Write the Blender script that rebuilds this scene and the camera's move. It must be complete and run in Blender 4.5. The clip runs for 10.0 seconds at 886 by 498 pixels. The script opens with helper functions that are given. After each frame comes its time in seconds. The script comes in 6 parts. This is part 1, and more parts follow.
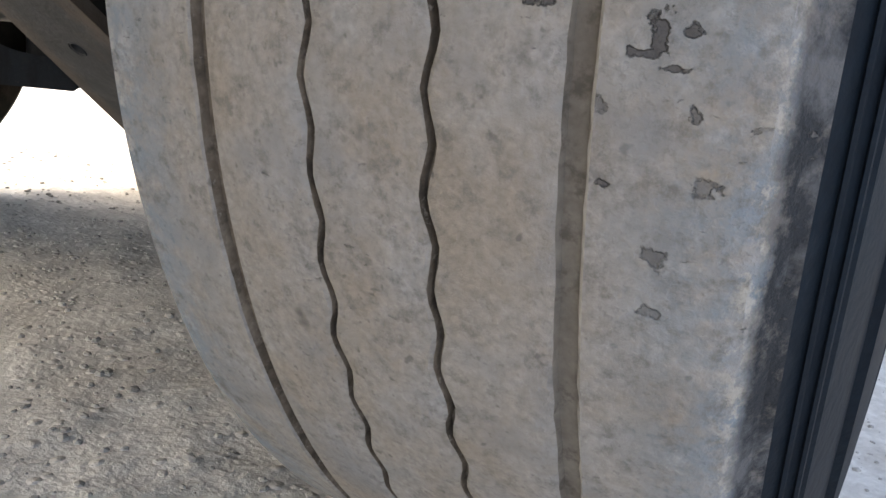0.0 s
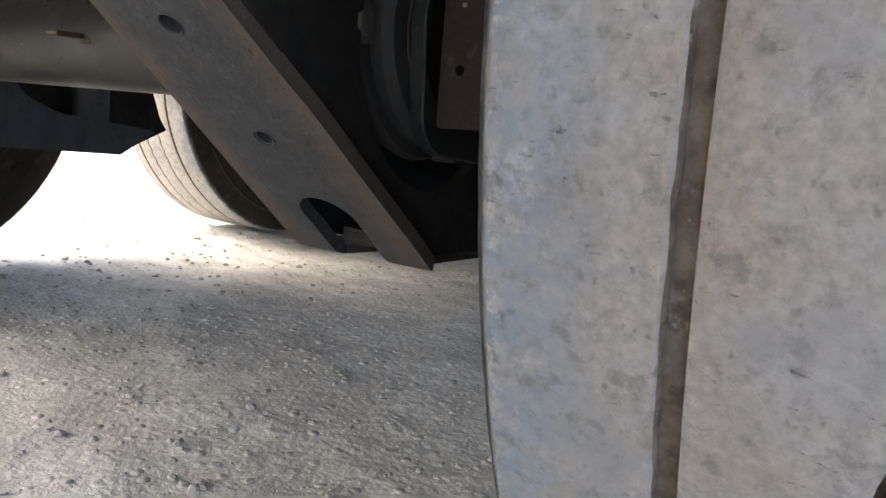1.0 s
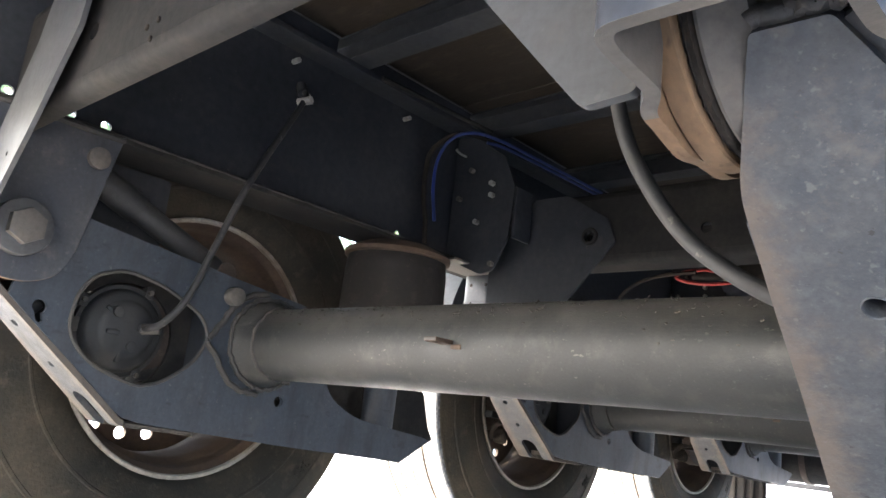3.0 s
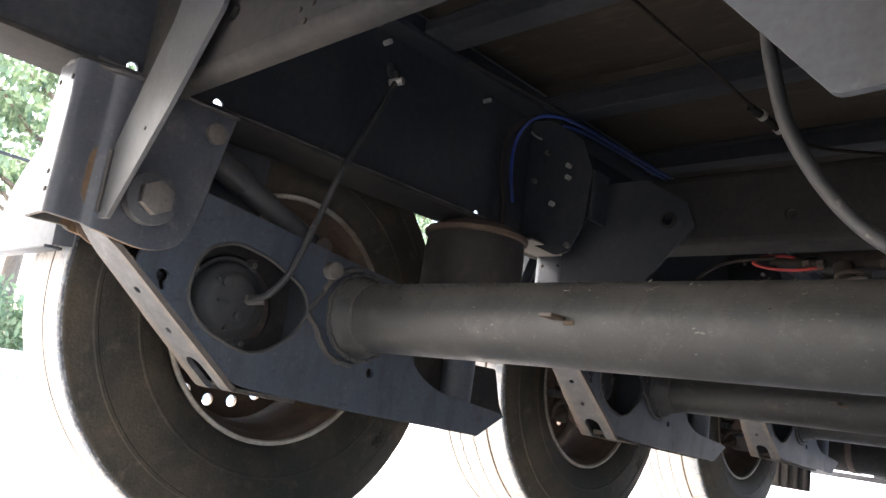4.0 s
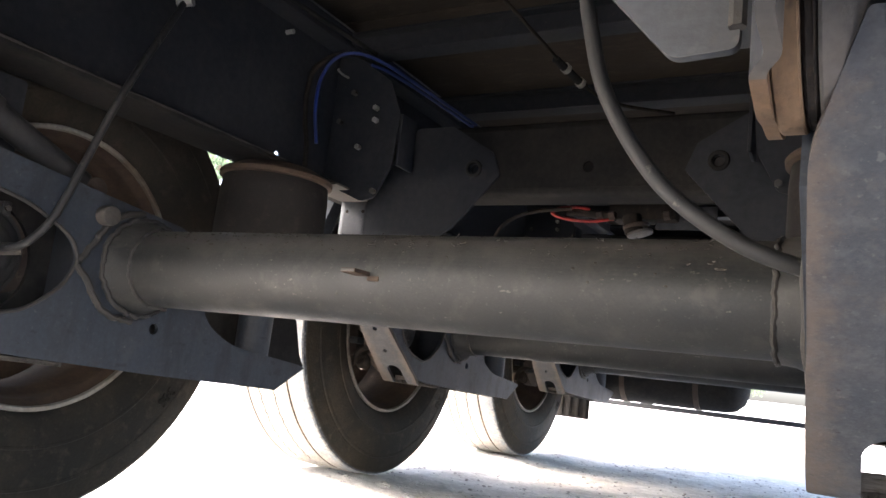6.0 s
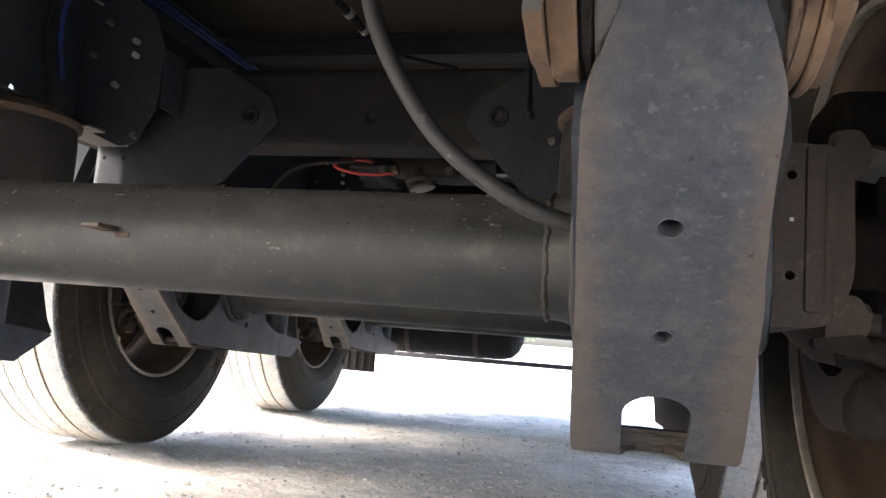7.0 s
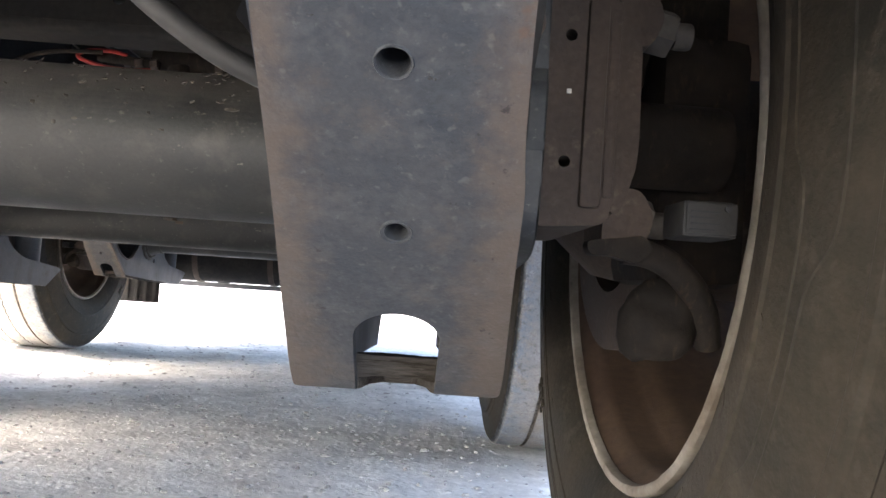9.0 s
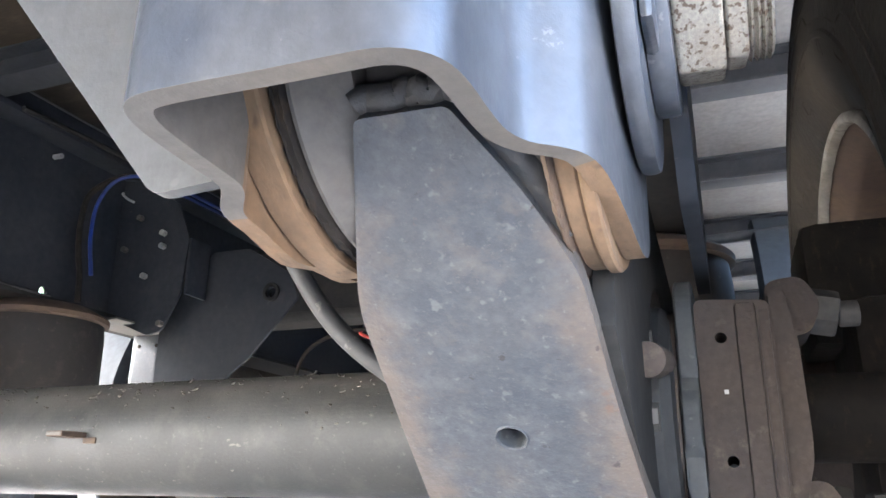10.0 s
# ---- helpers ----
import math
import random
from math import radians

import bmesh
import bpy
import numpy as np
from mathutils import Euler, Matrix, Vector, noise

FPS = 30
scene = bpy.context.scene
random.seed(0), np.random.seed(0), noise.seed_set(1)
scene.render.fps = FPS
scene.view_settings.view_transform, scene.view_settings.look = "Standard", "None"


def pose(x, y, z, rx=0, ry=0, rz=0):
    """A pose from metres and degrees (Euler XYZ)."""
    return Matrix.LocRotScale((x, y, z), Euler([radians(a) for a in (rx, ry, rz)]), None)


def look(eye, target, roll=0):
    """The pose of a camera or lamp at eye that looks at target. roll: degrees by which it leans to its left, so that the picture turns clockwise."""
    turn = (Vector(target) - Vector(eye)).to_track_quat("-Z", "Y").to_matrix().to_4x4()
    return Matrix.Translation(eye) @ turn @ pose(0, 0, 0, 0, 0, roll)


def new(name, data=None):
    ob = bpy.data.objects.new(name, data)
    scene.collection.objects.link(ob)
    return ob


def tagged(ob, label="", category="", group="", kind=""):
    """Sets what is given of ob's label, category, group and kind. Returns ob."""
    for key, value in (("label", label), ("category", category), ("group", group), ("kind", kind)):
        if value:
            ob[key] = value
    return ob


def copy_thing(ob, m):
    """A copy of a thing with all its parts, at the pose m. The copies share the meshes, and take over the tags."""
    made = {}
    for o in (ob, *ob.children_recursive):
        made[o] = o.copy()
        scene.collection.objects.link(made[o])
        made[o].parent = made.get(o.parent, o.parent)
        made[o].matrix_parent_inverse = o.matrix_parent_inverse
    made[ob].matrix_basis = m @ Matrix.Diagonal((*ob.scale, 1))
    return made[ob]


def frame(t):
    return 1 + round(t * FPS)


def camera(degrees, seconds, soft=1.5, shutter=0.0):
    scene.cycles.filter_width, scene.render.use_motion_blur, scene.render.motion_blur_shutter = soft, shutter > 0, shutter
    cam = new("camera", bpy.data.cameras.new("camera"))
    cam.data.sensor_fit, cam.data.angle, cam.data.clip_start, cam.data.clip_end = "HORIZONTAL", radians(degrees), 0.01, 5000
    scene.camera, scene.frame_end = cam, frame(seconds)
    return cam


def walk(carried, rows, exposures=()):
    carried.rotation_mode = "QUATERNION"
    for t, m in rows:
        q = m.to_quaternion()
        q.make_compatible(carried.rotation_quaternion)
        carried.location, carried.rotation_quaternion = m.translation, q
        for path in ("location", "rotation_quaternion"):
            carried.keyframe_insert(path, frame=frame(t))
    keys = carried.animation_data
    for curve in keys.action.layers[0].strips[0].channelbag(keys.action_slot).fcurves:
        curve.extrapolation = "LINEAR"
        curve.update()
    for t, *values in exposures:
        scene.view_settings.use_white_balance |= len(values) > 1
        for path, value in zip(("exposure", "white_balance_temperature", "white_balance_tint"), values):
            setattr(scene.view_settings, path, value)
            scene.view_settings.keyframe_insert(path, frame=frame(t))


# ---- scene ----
cam = camera(61.0, 10.0)
PATH = [
    (0, (1.172, -0.75, 0.447), (0.212, 0.946, -0.003), 5.8),
    (0.3, (1.112, -0.749, 0.441), (0.151, 0.961, 0.053), 5.7),
    (0.5, (1.07, -0.745, 0.438), (0.101, 0.969, 0.087), 5.5),
    (0.7, (1.025, -0.74, 0.441), (0.051, 0.973, 0.099), 5.3),
    (1, (0.954, -0.73, 0.458), (-0.018, 0.985, 0.121), 4.8),
    (1.5, (0.861, -0.686, 0.43), (-0.125, 1.037, 0.185), 3.7),
    (2, (0.784, -0.723, 0.428), (-0.388, 0.898, 0.434), 3.7),
    (2.5, (0.769, -0.827, 0.433), (-0.602, 0.604, 0.697), 5.7),
    (3, (0.716, -0.878, 0.413), (-0.624, 0.535, 0.866), 6.6),
    (3.2, (0.69, -0.914, 0.404), (-0.641, 0.512, 0.844), 6.3),
    (4.3, (0.638, -1.001, 0.378), (-0.776, 0.363, 0.751), 8.8),
    (4.5, (0.634, -1.0, 0.388), (-0.774, 0.384, 0.705), 8.7),
    (5, (0.624, -0.981, 0.407), (-0.719, 0.477, 0.672), 8.2),
    (5.2, (0.608, -0.97, 0.399), (-0.663, 0.548, 0.679), 7.6),
    (6.3, (0.596, -0.92, 0.421), (-0.24, 0.875, 0.705), 5.8),
    (6.5, (0.593, -0.904, 0.423), (-0.126, 0.943, 0.688), 5.2),
    (7, (0.594, -0.873, 0.427), (0.134, 1.059, 0.662), 4.4),
    (7.5, (0.594, -0.83, 0.421), (0.364, 1.155, 0.487), 3.8),
    (8, (0.601, -0.788, 0.425), (0.623, 1.212, 0.424), 4.0),
    (8.5, (0.612, -0.75, 0.425), (0.785, 1.242, 0.404), 3.9),
    (9, (0.636, -0.723, 0.417), (0.684, 1.275, 0.504), 3.9),
    (9.5, (0.671, -0.75, 0.441), (0.257, 1.174, 0.796), 2.2),
    (9.7, (0.689, -0.76, 0.458), (0.159, 1.114, 0.914), 1.4),
    (10, (0.712, -0.785, 0.475), (0.041, 1.0, 1.077), 0.5),
]
EXPOSURES = [(0.0, 1.90, 7450, 6), (0.6, 2.12, 7150, 6), (1.2, 2.27, 6800, 6), (2.0, 2.47, 6700, 6), (2.6, 3.20, 6600, 6), (3.2, 4.45, 6500, 6), (4.3, 3.26, 6550, 9), (5.2, 3.03, 6650, 9), (6.3, 3.84, 6800, 10), (7.0, 3.42, 6800, 9), (7.5, 3.44, 6700, 9), (8.5, 3.48, 6650, 9), (9.0, 3.65, 6650, 8), (9.5, 4.28, 6600, 7), (10.0, 4.95, 6250, 6)]
walk(cam, [(t, look(eye, target, roll)) for t, eye, target, roll in PATH], EXPOSURES)

# ---------------------------------------------------------------- light
world = bpy.data.worlds.new("sky")
scene.world = world
world.use_nodes = True
wn = world.node_tree.nodes
sky = wn.new("ShaderNodeTexSky")
sky.sky_type = "NISHITA"
sky.sun_disc = False
sky.sun_elevation = radians(48)
sky.sun_rotation = radians(228)
sky.air_density, sky.dust_density = 0.75, 5.0
world.node_tree.links.new(sky.outputs[0], wn["Background"].inputs[0])
wn["Background"].inputs[1].default_value = 0.245
sun = new("sun", bpy.data.lights.new("sun", "SUN"))
sun.data.energy, sun.data.angle, sun.data.color = 0.22, radians(34), (1.0, 0.96, 0.90)
sun.matrix_world = look((-7.43, -6.69, 11.1), (0, 0, 0))


# ---------------------------------------------------------------- materials
def rgb(c):
    return (*c, 1.0)


def surface(name, base, rough=0.6, metal=0.0, dust=(0.3, 0.26, 0.21), dusty=0.3, scale=6.0, fine=90.0, bump=0.25,
            specks=0.0, speck=(0.5, 0.47, 0.42), streak=(1, 1, 1), spec=0.4, rare=0.66):
    """A painted or bare surface with blotches of dust or wear, a fine grain and small specks."""
    m = bpy.data.materials.new(name)
    m.use_nodes = True
    n, link = m.node_tree.nodes, m.node_tree.links.new
    out = n["Principled BSDF"]
    tc = n.new("ShaderNodeTexCoord")
    mp = n.new("ShaderNodeMapping")
    mp.inputs["Scale"].default_value = streak
    link(tc.outputs["Object"], mp.inputs[0])

    def noisy(s, detail, rough_):
        t = n.new("ShaderNodeTexNoise")
        t.inputs["Scale"].default_value, t.inputs["Detail"].default_value, t.inputs["Roughness"].default_value = s, detail, rough_
        link(mp.outputs[0], t.inputs["Vector"])
        return t

    big, small = noisy(scale, 6, 0.62), noisy(fine, 4, 0.6)
    ramp = n.new("ShaderNodeValToRGB")
    ramp.color_ramp.elements[0].position, ramp.color_ramp.elements[1].position = 0.38, 0.68
    link(big.outputs[0], ramp.inputs[0])
    amount = n.new("ShaderNodeMath")
    amount.operation = "MULTIPLY"
    amount.inputs[1].default_value = dusty
    link(ramp.outputs[0], amount.inputs[0])
    mix = n.new("ShaderNodeMixRGB")
    mix.inputs[1].default_value, mix.inputs[2].default_value = rgb(base), rgb(dust)
    link(amount.outputs[0], mix.inputs[0])
    tone = n.new("ShaderNodeMixRGB")
    tone.blend_type = "MULTIPLY"
    tone.inputs[0].default_value = 0.45
    link(mix.outputs[0], tone.inputs[1])
    grain = n.new("ShaderNodeValToRGB")
    grain.color_ramp.elements[0].position, grain.color_ramp.elements[1].position = 0.25, 0.7
    grain.color_ramp.elements[0].color, grain.color_ramp.elements[1].color = (0.45, 0.45, 0.45, 1), (1.3, 1.3, 1.3, 1)
    link(small.outputs[0], grain.inputs[0])
    link(grain.outputs[0], tone.inputs[2])
    last = tone
    if specks:
        v = noisy(fine * 0.6, 2, 0.5)
        cut = n.new("ShaderNodeValToRGB")
        cut.color_ramp.elements[0].position, cut.color_ramp.elements[1].position = rare, rare + 0.08
        link(v.outputs[0], cut.inputs[0])
        am = n.new("ShaderNodeMath")
        am.operation = "MULTIPLY"
        am.inputs[1].default_value = specks
        link(cut.outputs[0], am.inputs[0])
        sm = n.new("ShaderNodeMixRGB")
        sm.inputs[2].default_value = rgb(speck)
        link(am.outputs[0], sm.inputs[0])
        link(last.outputs[0], sm.inputs[1])
        last = sm
    link(last.outputs[0], out.inputs["Base Color"])
    rr = n.new("ShaderNodeMath")
    rr.operation = "MULTIPLY_ADD"
    rr.inputs[1].default_value, rr.inputs[2].default_value = min(0.35, 0.95 - rough), rough
    link(amount.outputs[0], rr.inputs[0])
    link(rr.outputs[0], out.inputs["Roughness"])
    out.inputs["Metallic"].default_value = metal
    out.inputs["Specular IOR Level"].default_value = spec
    if bump:
        b = n.new("ShaderNodeBump")
        b.inputs["Strength"].default_value, b.inputs["Distance"].default_value = bump, 0.0015
        add = n.new("ShaderNodeMath")
        link(small.outputs[0], add.inputs[0])
        link(big.outputs[0], add.inputs[1])
        link(add.outputs[0], b.inputs["Height"])
        link(b.outputs[0], out.inputs["Normal"])
    return m


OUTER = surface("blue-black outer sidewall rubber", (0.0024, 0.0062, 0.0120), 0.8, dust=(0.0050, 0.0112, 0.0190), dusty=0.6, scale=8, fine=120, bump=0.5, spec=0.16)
SIDEWALL = surface("dusty sidewall rubber", (0.0100, 0.0094, 0.0076), 0.75, dust=(0.0400, 0.0318, 0.0220), dusty=0.85, scale=7, fine=160, bump=0.7, specks=0.3, speck=(0.0520, 0.0440, 0.0340), spec=0.22)
GROOVE = surface("dirt in tyre groove", (0.095, 0.078, 0.062), 0.95, dust=(0.21, 0.18, 0.15), dusty=0.8, scale=30, fine=120, bump=0.6, spec=0.1)
ARM = surface("dark blue-grey arm paint", (0.0185, 0.0250, 0.0345), 0.55, dust=(0.040, 0.0440, 0.050), dusty=0.45, scale=9, fine=160, bump=0.2, specks=0.25, speck=(0.085, 0.082, 0.080))
WELD = surface("dark lumpy weld", (0.020, 0.019, 0.018), 0.6, dust=(0.050, 0.043, 0.036), dusty=0.6, scale=30, fine=150, bump=0.6)
AXLE = surface("dusty axle paint", (0.0095, 0.0112, 0.0116), 0.45, dust=(0.028, 0.0278, 0.026), dusty=0.7, scale=11, fine=330, bump=0.18, specks=0.3, speck=(0.10, 0.093, 0.082), streak=(0.8, 1, 1))
BLACK = surface("black chassis paint", (0.0176, 0.0198, 0.0238), 0.55, dust=(0.0451, 0.0458, 0.0469), dusty=0.55, scale=5, fine=60, bump=0.15, specks=0.2, speck=(0.0468, 0.0429, 0.0390), spec=0.14)
STEEL = surface("glossy dark grey hanger paint", (0.030, 0.034, 0.042), 0.33, dust=(0.062, 0.060, 0.058), dusty=0.55, scale=12, fine=140, bump=0.2, specks=0.4, speck=(0.10, 0.095, 0.09), spec=0.5)
BRACE = surface("grey brace paint", (0.0345, 0.0368, 0.0395), 0.5, dust=(0.0440, 0.0420, 0.0395), dusty=0.5, scale=10, fine=130, bump=0.2, specks=0.35, speck=(0.0730, 0.0706, 0.0682))
EYE = surface("tan dust on the pivot eye", (0.0450, 0.0415, 0.0370), 0.7, dust=(0.0800, 0.0665, 0.0520), dusty=0.7, scale=14, fine=150, bump=0.3)
PALEDIRT = surface("pale dirt in a shallow groove", (0.125, 0.112, 0.098), 0.95, dust=(0.195, 0.180, 0.162), dusty=0.7, scale=25, fine=150, bump=0.6, spec=0.1)
SCUFF = surface("whitish scuffed groove edge", (0.23, 0.222, 0.21), 0.9, dust=(0.34, 0.33, 0.315), dusty=0.9, scale=34, fine=180, bump=0.6, spec=0.1)
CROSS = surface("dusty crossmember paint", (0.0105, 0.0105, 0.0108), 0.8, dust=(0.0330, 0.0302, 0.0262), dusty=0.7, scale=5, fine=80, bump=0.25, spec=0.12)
PAD = surface("rusty wear pad", (0.0860, 0.0500, 0.0250), 0.85, dust=(0.1320, 0.0840, 0.0455), dusty=0.7, scale=16, fine=120, bump=0.35, specks=0.6, speck=(0.0273, 0.0140, 0.0078), streak=(1.6, 1, 1))
POT = surface("dusty black brake chamber paint", (0.0125, 0.0130, 0.0140), 0.55, dust=(0.036, 0.034, 0.031), dusty=0.7, scale=20, fine=140, bump=0.25, specks=0.3, speck=(0.060, 0.055, 0.048))
RUBBER = surface("black rubber", (0.0112, 0.0095, 0.0083), 0.8, dust=(0.0325, 0.0250, 0.0187), dusty=0.6, scale=18, fine=90, bump=0.5, spec=0.14)
BELLOWS = surface("dusty air spring rubber", (0.0092, 0.0078, 0.0070), 0.75, dust=(0.0228, 0.0180, 0.0135), dusty=0.6, scale=7, fine=70, bump=0.2)
RUST = surface("brown rusted steel", (0.0384, 0.0234, 0.0156), 0.75, dust=(0.0840, 0.0564, 0.0348), dusty=0.7, scale=12, fine=110, bump=0.4, streak=(0.6, 1, 1))
CAST = surface("dusty brown cast iron", (0.0336, 0.0237, 0.0181), 0.8, dust=(0.0605, 0.0437, 0.0323), dusty=0.75, scale=16, fine=220, bump=0.5, specks=0.3, speck=(0.0800, 0.0640, 0.0496))
LIP = surface("chipped grey rim paint", (0.205, 0.190, 0.162), 0.55, dust=(0.088, 0.068, 0.048), dusty=0.9, scale=9, fine=110, bump=0.25, specks=0.45, speck=(0.039, 0.028, 0.022))
ZINC = surface("spotted zinc nut", (0.150, 0.136, 0.112), 0.5, 0.15, dust=(0.100, 0.076, 0.052), dusty=0.6, scale=30, fine=640, bump=0.4, specks=0.95, speck=(0.044, 0.026, 0.014), rare=0.54)
BOLT = surface("dull bolt steel", (0.066, 0.061, 0.055), 0.55, 0.2, dust=(0.094, 0.080, 0.065), dusty=0.6, scale=30, fine=140, bump=0.3)
SHINY = surface("bright bolt tip", (0.372, 0.360, 0.330), 0.4, 0.5, dust=(0.210, 0.192, 0.168), dusty=0.3, scale=40, fine=140, bump=0.2)
HOSE = surface("grey rubber hose", (0.0140, 0.0143, 0.0148), 0.6, dust=(0.0320, 0.0304, 0.0280), dusty=0.6, scale=16, fine=120, bump=0.2)
CAKED = surface("dry packed mud", (0.044, 0.039, 0.034), 0.95, dust=(0.076, 0.068, 0.058), dusty=0.7, scale=60, fine=240, bump=0.7, spec=0.1, streak=(0.3, 1, 3))
CLOD = surface("caked road dirt", (0.045, 0.040, 0.034), 0.9, dust=(0.078, 0.070, 0.060), dusty=0.7, scale=60, fine=200, bump=0.4)
BLUE = surface("blue nylon air line", (0.008, 0.026, 0.135), 0.4, dust=(0.018, 0.026, 0.062), dusty=0.55, scale=14, fine=90, bump=0.1)
RED = surface("red cable", (0.248, 0.016, 0.013), 0.5, dust=(0.158, 0.032, 0.023), dusty=0.4, scale=20, fine=90, bump=0.1)
DECK = surface("brown plywood deck", (0.027, 0.0215, 0.0160), 0.75, dust=(0.038, 0.031, 0.0225), dusty=0.6, scale=2.5, fine=40, bump=0.3, streak=(1, 6, 1), spec=0.15)
FENDER = surface("blue-grey plastic fender", (0.0348, 0.0406, 0.0479), 0.6, dust=(0.0464, 0.0493, 0.0522), dusty=0.4, scale=5, fine=60, bump=0.1, spec=0.15)
PALE = surface("pale painted steel", (0.125, 0.122, 0.116), 0.6, dust=(0.098, 0.091, 0.081), dusty=0.5, scale=6, fine=70, bump=0.15)
BARRIER = surface("pale blue barrier paint", (0.360, 0.390, 0.414), 0.6, dust=(0.300, 0.300, 0.288), dusty=0.4, scale=2, fine=30, bump=0.1)
BARK = surface("bark", (0.12, 0.09, 0.065), 0.9, dust=(0.2, 0.17, 0.13), dusty=0.5, scale=8, fine=40, bump=0.6, streak=(1, 1, 0.3))


def grime(m, size, low, high, colour, amount=0.85, stretch=(1, 1, 1)):
    """One more layer of dirt, scuffs or pits over a surface, where a noise passes a threshold."""
    n, link = m.node_tree.nodes, m.node_tree.links.new
    out = n["Principled BSDF"]
    tc = n.new("ShaderNodeTexCoord")
    mp = n.new("ShaderNodeMapping")
    mp.inputs["Scale"].default_value, mp.inputs["Location"].default_value = stretch, (size * 0.37, size * 0.11, size * 0.53)
    link(tc.outputs["Object"], mp.inputs[0])
    t = n.new("ShaderNodeTexNoise")
    t.inputs["Scale"].default_value, t.inputs["Detail"].default_value, t.inputs["Roughness"].default_value = size, 5, 0.68
    link(mp.outputs[0], t.inputs["Vector"])
    r = n.new("ShaderNodeValToRGB")
    r.color_ramp.elements[0].position, r.color_ramp.elements[1].position = low, high
    r.color_ramp.elements[1].color = (amount, amount, amount, 1)
    link(t.outputs[0], r.inputs[0])
    x = n.new("ShaderNodeMixRGB")
    x.inputs[2].default_value = rgb(colour)
    link(r.outputs[0], x.inputs[0])
    link(out.inputs["Base Color"].links[0].from_socket, x.inputs[1])
    link(x.outputs[0], out.inputs["Base Color"])


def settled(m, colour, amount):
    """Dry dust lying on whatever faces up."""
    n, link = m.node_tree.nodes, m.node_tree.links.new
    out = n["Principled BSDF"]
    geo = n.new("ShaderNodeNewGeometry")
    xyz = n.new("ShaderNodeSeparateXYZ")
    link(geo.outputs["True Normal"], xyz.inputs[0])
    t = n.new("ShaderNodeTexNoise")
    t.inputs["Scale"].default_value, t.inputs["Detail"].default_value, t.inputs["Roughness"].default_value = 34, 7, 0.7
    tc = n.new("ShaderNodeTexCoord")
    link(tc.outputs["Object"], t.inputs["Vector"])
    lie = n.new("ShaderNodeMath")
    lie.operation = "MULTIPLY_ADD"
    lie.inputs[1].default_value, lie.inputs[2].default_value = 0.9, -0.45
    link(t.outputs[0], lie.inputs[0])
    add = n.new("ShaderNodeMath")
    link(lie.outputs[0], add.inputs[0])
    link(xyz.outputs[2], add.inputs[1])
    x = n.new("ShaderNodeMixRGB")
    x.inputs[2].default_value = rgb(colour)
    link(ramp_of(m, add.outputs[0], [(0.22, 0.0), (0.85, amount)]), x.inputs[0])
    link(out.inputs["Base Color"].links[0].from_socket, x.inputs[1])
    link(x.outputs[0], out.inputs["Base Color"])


def leaf_material(name, a, b):
    m = bpy.data.materials.new(name)
    m.use_nodes = True
    n, link = m.node_tree.nodes, m.node_tree.links.new
    out = n["Principled BSDF"]
    geo = n.new("ShaderNodeNewGeometry")
    mix = n.new("ShaderNodeMixRGB")
    mix.inputs[1].default_value, mix.inputs[2].default_value = rgb(a), rgb(b)
    link(geo.outputs["Random Per Island"], mix.inputs[0])
    link(mix.outputs[0], out.inputs["Base Color"])
    out.inputs["Roughness"].default_value = 0.55
    through_leaf = n.new("ShaderNodeBsdfTranslucent")
    link(mix.outputs[0], through_leaf.inputs[0])
    both = n.new("ShaderNodeMixShader")
    both.inputs[0].default_value = 0.35
    link(out.outputs[0], both.inputs[1])
    link(through_leaf.outputs[0], both.inputs[2])
    link(both.outputs[0], n["Material Output"].inputs[0])
    return m


def ramp_of(m, source, stops):
    r = m.node_tree.nodes.new("ShaderNodeValToRGB")
    e = r.color_ramp.elements
    (e[0].position, a), (e[1].position, b) = stops
    e[0].color, e[1].color = (a, a, a, 1), (b, b, b, 1)
    m.node_tree.links.new(source, r.inputs[0])
    return r.outputs[0]


def falling(m, source, low, high, most):
    """From most, where the source is at low, down to nothing at high."""
    r = m.node_tree.nodes.new("ShaderNodeMapRange")
    for name, value in (("From Min", low), ("From Max", high), ("To Min", most), ("To Max", 0.0)):
        r.inputs[name].default_value = value
    m.node_tree.links.new(source, r.inputs["Value"])
    return r.outputs[0]


